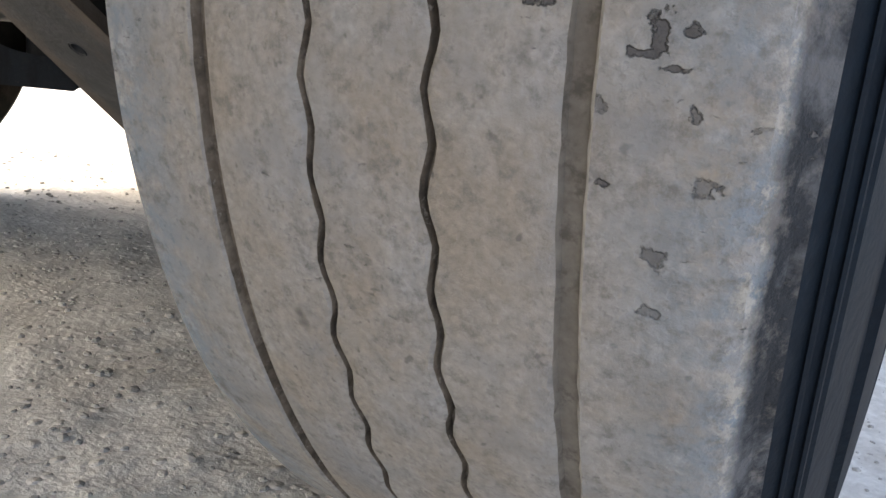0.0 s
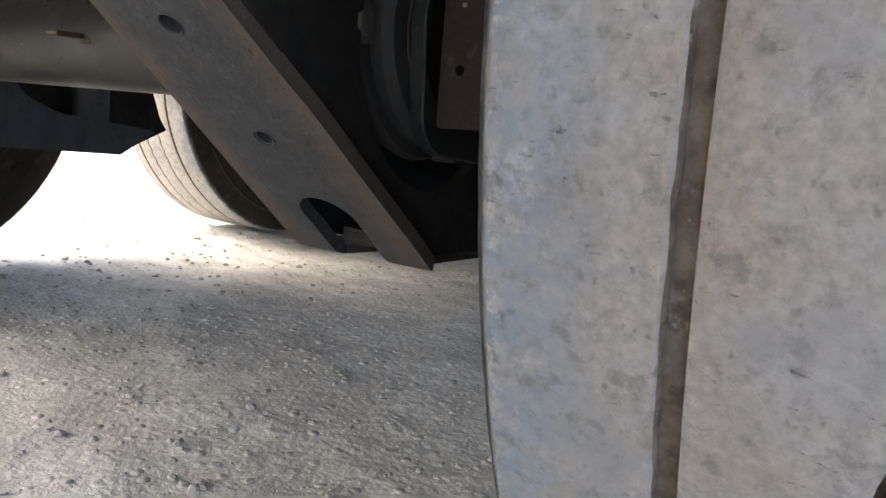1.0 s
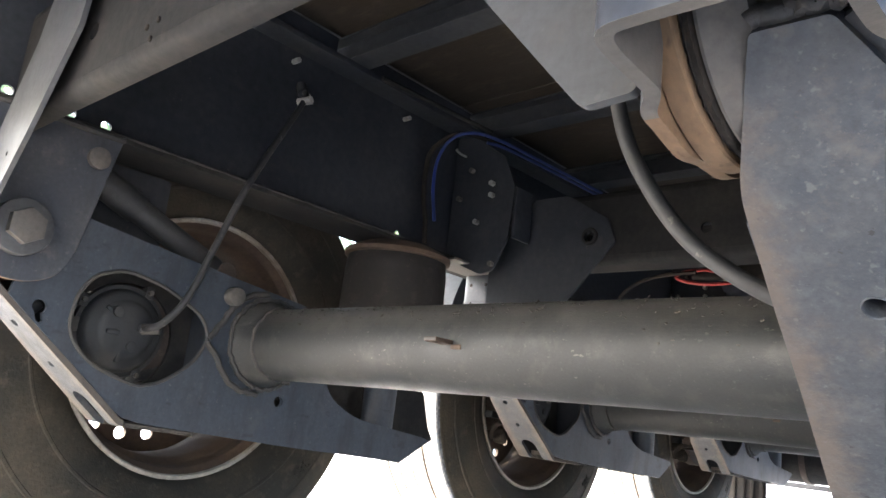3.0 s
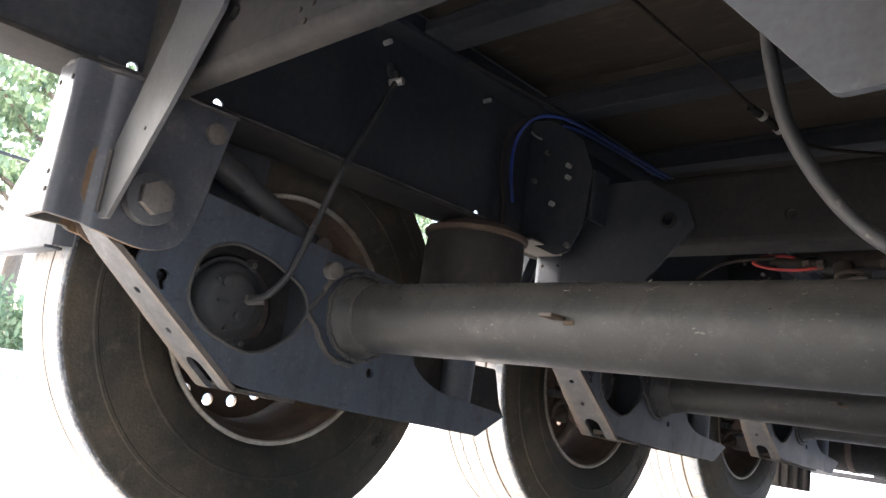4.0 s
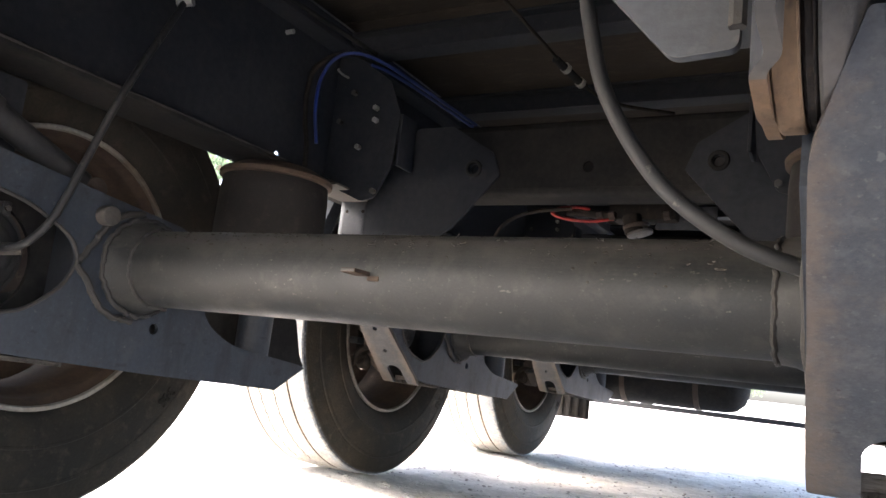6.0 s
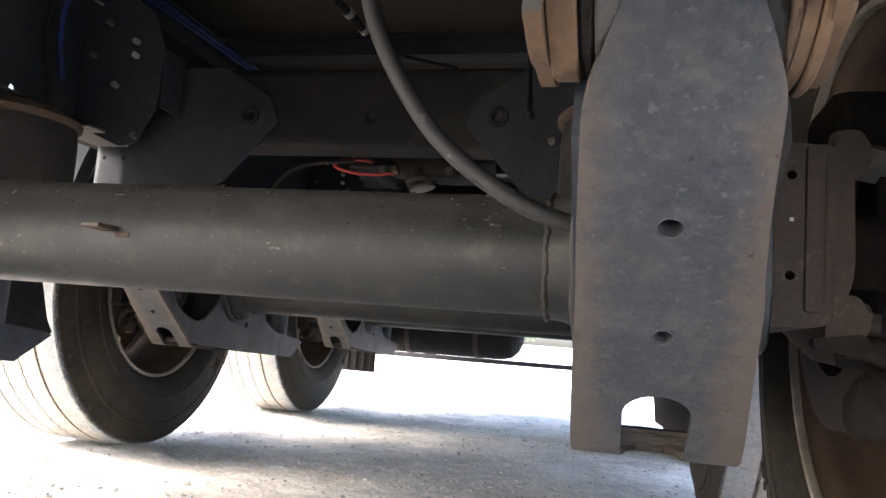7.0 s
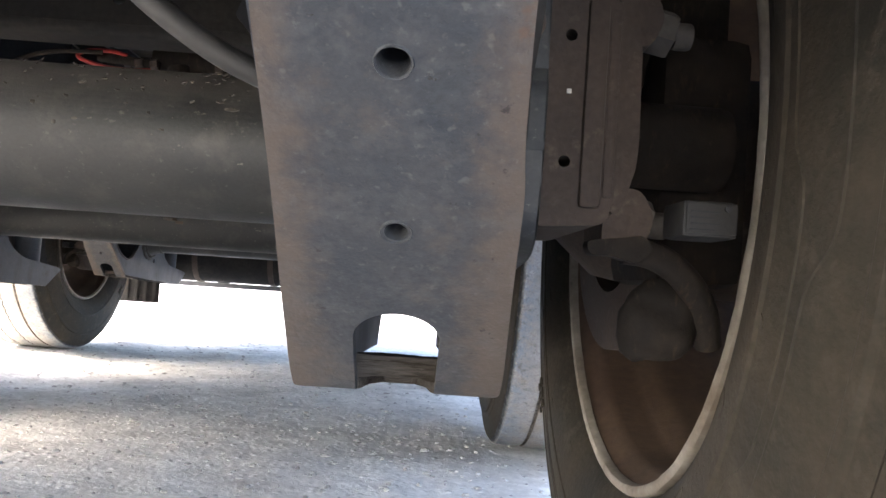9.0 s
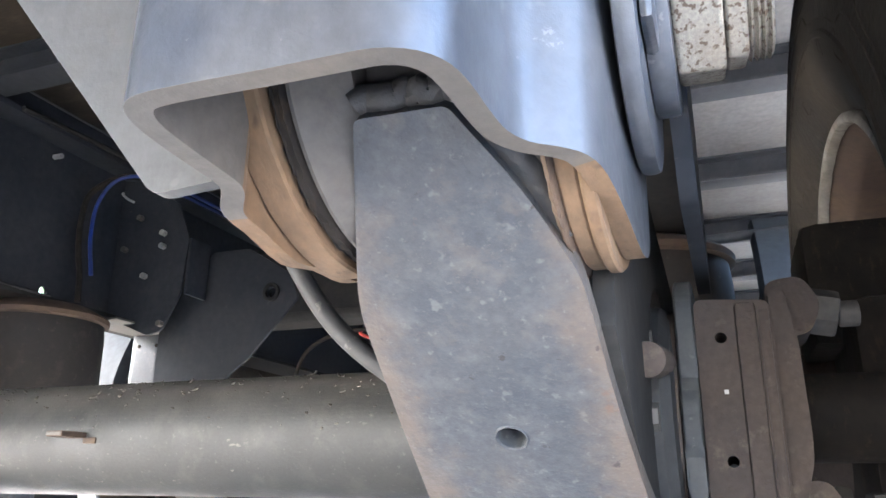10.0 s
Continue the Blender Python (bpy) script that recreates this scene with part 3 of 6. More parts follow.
def lathe(profile, centre, seg=96, closed=False, wobble=None):
    """Turns (offset along x, radius) pairs round an axle along x through centre (x, y, z)."""
    bm = bmesh.new()
    rings = []
    for i, (u, r) in enumerate(profile):
        ring = []
        for k in range(seg):
            a = 2 * math.pi * k / seg
            du, dr = wobble(i, a) if wobble else (0, 0)
            ring.append(bm.verts.new((centre[0] + u + du, centre[1] + (r + dr) * math.cos(a), centre[2] + (r + dr) * math.sin(a))))
        rings.append(ring)
    pairs = list(zip(rings, rings[1:])) + ([(rings[-1], rings[0])] if closed else [])
    for a, b in pairs:
        for k in range(seg):
            bm.faces.new((a[k], a[(k + 1) % seg], b[(k + 1) % seg], b[k]))
    bmesh.ops.recalc_face_normals(bm, faces=bm.faces)
    return bm


def smooth_path(points, per=8):
    pts = [Vector(p) for p in points]
    pts = [2 * pts[0] - pts[1], *pts, 2 * pts[-1] - pts[-2]]
    out = []
    for a, b, c, d in zip(pts, pts[1:], pts[2:], pts[3:]):
        for i in range(per):
            t = i / per
            out.append(0.5 * (2 * b + (c - a) * t + (2 * a - 5 * b + 4 * c - d) * t * t + (3 * b - a - 3 * c + d) * t ** 3))
    return out + [pts[-2]]


def tube(points, r, seg=10, per=8):
    path = smooth_path(points, per)
    bm = bmesh.new()
    rings, up = [], None
    for i, p in enumerate(path):
        d = (path[min(i + 1, len(path) - 1)] - path[max(i - 1, 0)]).normalized()
        if up is None:
            up = d.orthogonal().normalized()
        up = (up - d * up.dot(d)).normalized()
        w = d.cross(up)
        rings.append([bm.verts.new(p + r * (math.cos(2 * math.pi * k / seg) * up + math.sin(2 * math.pi * k / seg) * w)) for k in range(seg)])
    for a, b in zip(rings, rings[1:]):
        for k in range(seg):
            bm.faces.new((a[k], a[(k + 1) % seg], b[(k + 1) % seg], b[k]))
    bm.faces.new(rings[0])
    bm.faces.new(rings[-1])
    bmesh.ops.recalc_face_normals(bm, faces=bm.faces)
    return bm


def sheet(section, lo, hi, thick, frame_m):
    """A bent sheet: a polyline section (u, v) with a thickness, drawn out along w from lo to hi."""
    left, right = [], []
    for i, p in enumerate(section):
        a, b = Vector(section[max(i - 1, 0)]), Vector(section[min(i + 1, len(section) - 1)])
        d = (b - a).normalized()
        nrm = Vector((-d.y, d.x)) * thick / 2
        left.append(tuple(Vector(p) + nrm))
        right.append(tuple(Vector(p) - nrm))
    bm = bmesh.new()
    loop = left + right[::-1]
    v0 = [bm.verts.new((x, y, lo)) for x, y in loop]
    v1 = [bm.verts.new((x, y, hi)) for x, y in loop]
    k, n = len(loop), len(left)
    for i in range(k):
        bm.faces.new((v0[i], v0[(i + 1) % k], v1[(i + 1) % k], v1[i]))
    for i in range(n - 1):
        for v in (v0, v1):
            bm.faces.new((v[i], v[i + 1], v[k - 2 - i], v[k - 1 - i]))
    bmesh.ops.recalc_face_normals(bm, faces=bm.faces)
    bmesh.ops.transform(bm, matrix=frame_m, verts=bm.verts)
    bmesh.ops.recalc_face_normals(bm, faces=bm.faces)
    return bm


def weld_bead(centre, r, thick, seg=72, lumps=0.0025):
    """A lumpy ring of weld round an axle along x."""
    rnd = random.Random(5)
    bump = [rnd.uniform(-1, 1) for _ in range(seg)]
    ring = [(thick * math.cos(a), r + thick * math.sin(a)) for a in [2 * math.pi * i / 8 for i in range(8)]]
    return lathe(ring, centre, seg, closed=True, wobble=lambda i, a: (lumps * bump[int(a / (2 * math.pi) * seg) % seg], lumps * bump[int(a / (2 * math.pi) * seg + 7) % seg]))


AXLE_Z, STEP = 0.523, 1.31


def along(ob, k):
    return copy_thing(ob, Matrix.Translation((0, STEP * k, 0)) @ ob.matrix_basis)


# ---------------------------------------------------------------- ground
def ground_height(x, y):
    ruts = -0.006 * math.exp(-((x + 0.95) / 0.16) ** 2) - 0.006 * math.exp(-((x - 0.98) / 0.16) ** 2)
    n = noise.noise(Vector((x * 1.3, y * 1.3, 0.3))) * 0.010 + noise.noise(Vector((x * 7, y * 7, 1.7))) * 0.0045 + noise.noise(Vector((x * 24, y * 24, 4.1))) * 0.0068
    lines = 0.0
    if x < -0.2:
        w = (y + 0.12 * x + 0.15) % 0.085
        fade = max(0.0, 1 - abs(y - 0.75) / 0.55)
        lines = -0.010 * fade * math.exp(-((w - 0.042) / 0.008) ** 2)
    rise = 0.0105 * (1 - math.tanh((x + 0.72) * 11))
    fall = 1 / (1 + (abs(x) / 6) ** 4 + (abs(y - 1) / 9) ** 4)
    return (ruts + n + lines) * fall + rise - 0.004


def graded(lo, hi, step, far, grow=1.35):
    mid = list(np.arange(lo, hi, step))
    out, d, v = [], step, hi
    while v < far:
        out.append(v)
        d *= grow
        v += d
    left, d, v = [], step, lo
    while v > -far:
        d *= grow
        v -= d
        left.append(v)
    return left[::-1] + mid + out + [far]


xs, ys = graded(-2.6, 2.2, 0.022, 900), graded(-0.9, 4.6, 0.024, 900)
verts = [(x, y, ground_height(x, y)) for y in ys for x in xs]
nx = len(xs)
faces = [(j * nx + i, j * nx + i + 1, (j + 1) * nx + i + 1, (j + 1) * nx + i) for j in range(len(ys) - 1) for i in range(nx - 1)]
me = bpy.data.meshes.new("ground")
me.from_pydata(verts, [], faces)
me.shade_smooth()
me.materials.append(GROUND)
tagged(new("ground", me), "pale dusty gravel yard with tyre marks", "ground", kind="structure")


def pebbles():
    rnd = random.Random(11)
    base = bmesh.new()
    bmesh.ops.create_icosphere(base, subdivisions=1, radius=1)
    bv = [v.co.copy() for v in base.verts]
    bf = [[v.index for v in f.verts] for f in base.faces]
    base.free()
    vs, fs = [], []
    for _ in range(21000):
        x, y = rnd.uniform(-2.3, 1.6), -0.80 + 4.4 * rnd.random() ** 1.9
        r = 0.0013 + 0.0072 * rnd.random() ** 4.2
        if rnd.random() < 0.004:
            r *= 1.8
        turn = Euler((rnd.uniform(0, 6), rnd.uniform(0, 6), rnd.uniform(0, 6))).to_matrix()
        sc = Vector((rnd.uniform(0.7, 1.4), rnd.uniform(0.7, 1.2), rnd.uniform(0.4, 0.8)))
        o = len(vs)
        z = ground_height(x, y) + r * 0.05
        for v in bv:
            p = turn @ Vector((v.x * rnd.uniform(0.8, 1.2), v.y, v.z))
            vs.append((x + p.x * r * sc.x, y + p.y * r * sc.y, z + p.z * r * sc.z))
        fs += [[o + i for i in f] for f in bf]
    m = bpy.data.meshes.new("gravel")
    m.from_pydata(vs, [], fs)
    m.materials.append(STONE)
    tagged(new("gravel", m), "loose pale gravel and small stones on the yard", "gravel", kind="stuff")


pebbles()


# ---------------------------------------------------------------- wheels
def tyre_rows(worn, width):
    """(offset, radius, zigzag, material of the band that follows) from the inner bead to the outer one."""
    crown = lambda u: 0.5235 - 0.24 * u * u
    side = [(0.156, 0.286), (0.165, 0.2915), (0.172, 0.302), (0.180, 0.316), (0.1875, 0.338), (0.190, 0.352), (0.1915, 0.3535), (0.1918, 0.358), (0.190, 0.360), (0.1895, 0.385), (0.187, 0.408), (0.183, 0.432), (0.184, 0.434), (0.183, 0.440), (0.179, 0.442),
            (0.175, 0.464), (0.1705, 0.484)]
    rows = [(-u, r, 0, 1) for u, r in side] + [(-0.1685, 0.494, 0, 1), (-0.1675, 0.501, 0, 1), (-0.1650, 0.5065, 0, 0), (-0.1615, 0.5110, 0, 0), (-0.156, crown(0.156), 0, 0)]
    for c, w, d, zig in ((-0.0915, 0.0042, 0.0060, 0), (-0.0310, 0.0018, 0.0062, 1), (0.0268, 0.0019, 0.0065, 1), (0.0830, 0.0050, 0.0040, 0)):
        wide, floor, edge = 0.020, (4 if c > 0.08 else 2), (5 if c > 0.08 else 0)
        last = rows[-1][0]
        rows.append(((last + c - wide) / 2, crown((last + c - wide) / 2), 0, 0))
        rows += [(c - wide, crown(c - wide), 0, 0), (c - w - (0.0014 if c < -0.08 else 0.0022), crown(c), zig, 0), (c - w, crown(c) - 0.0012, zig, floor), (c - w * 0.75, crown(c) - d, zig, floor),
                 (c + w * 0.75, crown(c) - d, zig, floor), (c + w, crown(c) - 0.0012, zig, edge), (c + w + (0.0012 if edge else 0.0022), crown(c), zig, 0), (c + wide, crown(c + wide), 0, 0)]
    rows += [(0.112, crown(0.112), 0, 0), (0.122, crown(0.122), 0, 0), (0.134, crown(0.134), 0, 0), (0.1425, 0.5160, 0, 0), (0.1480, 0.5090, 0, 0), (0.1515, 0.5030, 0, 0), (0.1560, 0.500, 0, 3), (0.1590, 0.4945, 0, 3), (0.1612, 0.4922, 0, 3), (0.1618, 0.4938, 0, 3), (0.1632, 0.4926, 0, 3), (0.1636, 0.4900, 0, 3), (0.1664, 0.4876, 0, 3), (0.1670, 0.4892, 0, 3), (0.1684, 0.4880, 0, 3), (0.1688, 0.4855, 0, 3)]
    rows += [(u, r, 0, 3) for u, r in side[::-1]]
    if worn:
        rows = [(u if u < 0.05 else 0.05 + (u - 0.05) * width, r if r < 0.45 else 0.45 + (r - 0.45) * 0.72, z, m) for u, r, z, m in rows]
    if width < 0.4:
        rows = [(u, r - 0.12 * max(0.0, u + 0.05) if r > 0.40 else r, z, m) for u, r, z, m in rows]
    return rows


def side_at(r):
    """How far the inner sidewall stands out at a radius."""
    return float(np.interp(r, (0.302, 0.316, 0.338, 0.352, 0.362, 0.385, 0.408, 0.432, 0.464, 0.484), (0.172, 0.180, 0.1875, 0.190, 0.190, 0.1895, 0.187, 0.183, 0.175, 0.1705)))


def tyre_mesh(centre, worn, width):
    rows, seg, teeth = tyre_rows(worn, width), 480, 80
    bm = bmesh.new()
    rings = []
    for u, r, zig, m in rows:
        ring = []
        for k in range(seg):
            a = 2 * math.pi * k / seg
            ph = (a * teeth / (2 * math.pi) + 0.5) % 1
            tri = 4 * abs(ph - 0.5) - 1
            edge = abs(u - 0.147) < 0.010 or abs(u + 0.164) < 0.006
            p = Vector((math.cos(a) * 4, math.sin(a) * 4, u * 14))
            dr = 0.0006 * noise.noise(p * 1.7) + (0.0022 * noise.noise(p * 9) if edge and u > 0 else 0.0006 * noise.noise(p * 9) if edge else 0)
            du = zig * (0.0021 * math.sin(1.45 * tri) + 0.0014 * noise.noise(p * 4))
            if m in (2, 4, 5):
                du += 0.0009 * noise.noise(Vector((math.cos(a) * 60, math.sin(a) * 60, u * 300))) + 0.0003 * noise.noise(Vector((math.cos(a) * 17, math.sin(a) * 17, u * 120)))
            z = centre[2] + (r + dr) * math.sin(a)
            ring.append(bm.verts.new((centre[0] + u + du, centre[1] + (r + dr) * math.cos(a), max(z, 0.020 if worn else 0.002))))
        rings.append(ring)
    for (a, b), row in zip(zip(rings, rings[1:]), rows):
        for k in range(seg):
            f = bm.faces.new((a[k], a[(k + 1) % seg], b[(k + 1) % seg], b[k]))
            f.material_index = row[3]
    bmesh.ops.recalc_face_normals(bm, faces=bm.faces)
    return bm


def letters(text, height, place, material, parent, name, depth=0.0008, label=""):
    """Raised letters of the built-in font; place takes the text's plane (x along, y up, z out) to the world."""
    cu = bpy.data.curves.new(name, "FONT")
    cu.body, cu.size, cu.extrude, cu.align_x, cu.align_y = text, height, depth, "CENTER", "CENTER"
    tmp = new("tmp", cu)
    me_t = bpy.data.meshes.new_from_object(tmp)
    bpy.data.objects.remove(tmp)
    bm = bmesh.new()
    bm.from_mesh(me_t)
    bpy.data.meshes.remove(me_t)
    bmesh.ops.transform(bm, matrix=place, verts=bm.verts)
    return part(name, bm, material, parent, label)


def wheel(s, width=0.5):
    c = Vector((1.0, 0.0, AXLE_Z))
    label = "dusty truck wheel, worn ribbed tyre on a grey rim"
    w = thing("trailer_wheel", (s * 1.0, 0, 0), label, "wheel", "wheels of the trailer")
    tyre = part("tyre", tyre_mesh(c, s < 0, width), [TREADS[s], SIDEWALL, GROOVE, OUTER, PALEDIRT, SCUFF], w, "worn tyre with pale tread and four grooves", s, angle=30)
    # moulded outlines on the inner sidewall
    rnd = random.Random(6)
    for k in range(26 if s > 0 else 0):
        a, r0 = 13.85 * k + rnd.uniform(-3, 3), rnd.choice((0.318, 0.335, 0.345))
        h, wd = rnd.uniform(0.010, 0.020), rnd.uniform(0.006, 0.014)
        t = Matrix.Translation(c) @ Matrix.Rotation(radians(a), 4, "X")
        shape = [[(-wd, 0), (wd, 0.001), (wd, h), (0.2 * wd, h * 0.9)], [(-wd, h), (-wd, 0), (wd * 0.7, 0), (wd * 0.8, h * 0.6)], [(-wd, h * 0.2), (0, h), (wd, h * 0.7), (wd * 0.9, 0)]][k % 3]
        part("raised_mark", tube([t @ Vector((-side_at(r0 + z) + 0.0003, y, r0 + z)) for y, z in shape], 0.0008, 5, 4), SIDEWALL, tyre, "", s)
    for base, step, count in ((0.3760, 0.0075, 7), (0.4020, 0.0090, 7), (0.4560, 0.0, 1)) if s > 0 else ():
        ring = []
        for k in range(361):
            a = radians(k)
            r = base + step * math.tanh(5 * math.sin(a * count + base * 90))
            ring.append((c.x - side_at(r) + 0.0002, c.y + r * math.cos(a), c.z + r * math.sin(a)))
        part("moulded_line", tube(ring, 0.0010, 5, 1), SIDEWALL, tyre, "", s)
    for k in range(9 if s > 0 else 0):
        a0 = radians(250 + 2.3 * k)
        ripple = [(c.x - side_at(0.305 + 0.0035 * k), c.y + (0.305 + 0.0035 * k) * math.cos(a0 + 0.02 * i), c.z + (0.305 + 0.0035 * k) * math.sin(a0 + 0.02 * i)) for i in range(9)]
        part("moulded_line", tube(ripple, 0.0009, 5, 2), SIDEWALL, tyre, "", s)
    turn = Matrix.Translation((s * 1.0, 0, AXLE_Z)) @ Matrix.Rotation(radians(232), 4, "X")
    flip = Matrix(((0, 0, -s, -s * 0.1892), (-s if s > 0 else 1, 0, 0, 0), (0, 1, 0, 0.408), (0, 0, 0, 1)))
    letters("385", 0.034, turn @ flip, SIDEWALL, tyre, "size_marking", 0.0014, "raised rubber number 385")
    rim = part("rim", lathe([(-0.1605, 0.2800), (-0.150, 0.2760), (-0.143, 0.2690), (-0.132, 0.2660), (-0.108, 0.2650), (-0.100, 0.2610), (-0.088, 0.2520), (-0.072, 0.2490), (-0.02, 0.247), (0.02, 0.249), (0.05, 0.262), (0.10, 0.266), (0.138, 0.270), (0.150, 0.283),
                             (0.146, 0.287), (0.10, 0.274), (-0.10, 0.274), (-0.1585, 0.2875)], c, 96, closed=True), RUST, w, "brown rusted rim barrel", s)
    part("rim_lip", lathe([(-0.1600, 0.2782), (-0.1655, 0.2786), (-0.1690, 0.2800), (-0.1702, 0.2825), (-0.1700, 0.2860), (-0.1685, 0.2885), (-0.1640, 0.2895), (-0.1590, 0.2880)], c, 160, closed=True,
                          wobble=lambda i, a: (0.0007 * noise.noise(Vector((math.cos(a) * 14, math.sin(a) * 14, i * 0.5))), 0.0008 * noise.noise(Vector((math.cos(a) * 22, math.sin(a) * 22, i))))), LIP, rim, "pale grey chipped rim edge", s)
    holes = [circle(c.y + 0.214 * math.cos(radians(11.5 + 18 * k)), c.z + 0.214 * math.sin(radians(11.5 + 18 * k)), 0.0148, 16) for k in range(20)]
    part("wheel_disc", plate(circle(c.y, c.z, 0.2625, 64), holes, plane_yz(c.x + 0.072), 0.012), RUST, w, "brown wheel disc with a ring of hand holes", s)
    part("brake_disc", lathe([(-0.185, 0.105), (-0.185, 0.160), (-0.14, 0.160), (-0.14, 0.105)], c, 72, closed=True), CAST, w, "dull brake disc", s)
    part("hub", lathe([(-0.24, 0.055), (-0.20, 0.09), (-0.12, 0.105), (0.05, 0.11), (0.055, 0.14), (0.075, 0.14), (0.08, 0.10), (0.16, 0.095), (0.17, 0.0)], c, 48), CAST, w, "", s)
    for k in range(10):
        a = radians(36 * k)
        p = c + Vector((0.067, 0.165 * math.cos(a), 0.165 * math.sin(a)))
        part("wheel_nut", rod(p, p + Vector((0.03, 0, 0)), 0.017, 6), BOLT, w, "", s)
    return w


wheels = {1: wheel(1), -1: wheel(-1, 0.34)}
for k, width in ((1, 0.77), (2, 0.54)):
    far_wheel = wheel(-1, width)
    far_wheel.location.y += STEP * k
    along(wheels[1], k)


# ---------------------------------------------------------------- axle, arms, brakes
def axle_beam():
    a = thing("axle_beam", (0, 0, 0.46), "dark grey round axle tube coated with dust", "axle", "axles of the trailer")
    tube_r = 0.069
    part("tube", lathe([(-0.72, 0.0), (-0.72, 0.055), (-0.69, 0.055), (-0.69, tube_r), (0.69, tube_r), (0.69, 0.055), (0.72, 0.055), (0.72, 0.0)], (0, 0, 0.530), 72), AXLE, a)
    for s in (1, -1):
        part("collar", lathe([(0.512, 0.0692), (0.520, 0.0725), (0.535, 0.0745), (0.550, 0.0800), (0.567, 0.0880)], (0, 0, 0.530), 64,
                             wobble=lambda i, t: (0, 0.0012 * noise.noise(Vector((math.cos(t) * 6, math.sin(t) * 6, i))))), AXLE, a, "", s)
        part("weld", weld_bead((0.516, 0, 0.530), 0.0705, 0.0036, lumps=0.0016), WELD, a, "", s)
        part("weld", weld_bead((0.563, 0, 0.530), 0.089, 0.005), WELD, a, "", s)
    rnd = random.Random(17)
    clods = []
    for _ in range(400):
        a_, x_ = radians(rnd.gauss(118, 26)), rnd.uniform(-0.5, 0.5)
        r_ = rnd.uniform(0.0006, 0.0016) + 0.0018 * rnd.random() ** 6
        bit = bmesh.new()
        bmesh.ops.create_icosphere(bit, subdivisions=1, radius=r_)
        turn = Matrix.Rotation(rnd.uniform(-0.9, 0.9), 4, "Y") @ Matrix.Diagonal((rnd.uniform(1.0, 3.2), 1.0, 0.6, 1))
        bmesh.ops.transform(bit, matrix=Matrix.Translation((x_, tube_r * math.cos(a_), 0.530 + tube_r * math.sin(a_))) @ Matrix.Rotation(a_ - math.pi / 2, 4, "X") @ turn, verts=bit.verts)
        clods.append(bit)
    tagged(part("caked_dirt", join(*clods), CLOD, a), kind="stuff")
    lug = part("lug", box((-0.034, -0.1055, 0.5265), (-0.010, -0.0665, 0.5330), 0.0012), RUST, a, "small rusty lug")
    # Front edge in paler steel for the light it catches.
    part("lit_edge", box((-0.0335, -0.1062, 0.5280), (-0.0110, -0.1050, 0.5318), 0.0004), BOLT, lug, "pale steel front edge, coloured as if lit")
    part("rust_run", box((-0.014, -0.0700, 0.5200), (0.006, -0.0672, 0.5275), 0.002), RUST, lug)
    return a


axles = axle_beam()

EYE_Y, EYE_Z = -0.500, 0.635
FOOT = Vector((0, -0.3795, 0.4382))
UPWARD = Vector((0, -0.7742, 0.6329))
INWARD = Vector((0, 0.6329, 0.7742))
BEND_V, BEND_R, BEND_A = -0.1313, 0.030, radians(36.1)


def strap_frame():
    m = Matrix.Identity(4)
    m.col[0] = (1, 0, 0, 0)
    m.col[1] = (*UPWARD, 0)
    m.col[2] = (*INWARD, 0)
    m.col[3] = (*FOOT, 1)
    return m


def bent_plate(outline, holes, thick):
    """The arm's front plate: flat along the slope, rolled over its lower end into the level of the bottom plate."""
    bm = plate(outline, holes, Matrix.Identity(4), thick)
    run = BEND_R * BEND_A
    for i in range(9):
        geom = bm.verts[:] + bm.edges[:] + bm.faces[:]
        bmesh.ops.bisect_plane(bm, geom=geom, plane_co=(0, BEND_V - run * i / 8, 0), plane_no=(0, 1, 0))
    for v in bm.verts:
        d = BEND_V - v.co.y
        if d > 0:
            a, more, w = min(d / BEND_R, BEND_A), max(0.0, d - run), v.co.z
            v.co.y = BEND_V - (BEND_R - w) * math.sin(a) - more * math.cos(BEND_A)
            v.co.z = BEND_R - (BEND_R - w) * math.cos(a) + more * math.sin(BEND_A)
    bmesh.ops.transform(bm, matrix=strap_frame(), verts=bm.verts)
    return bm


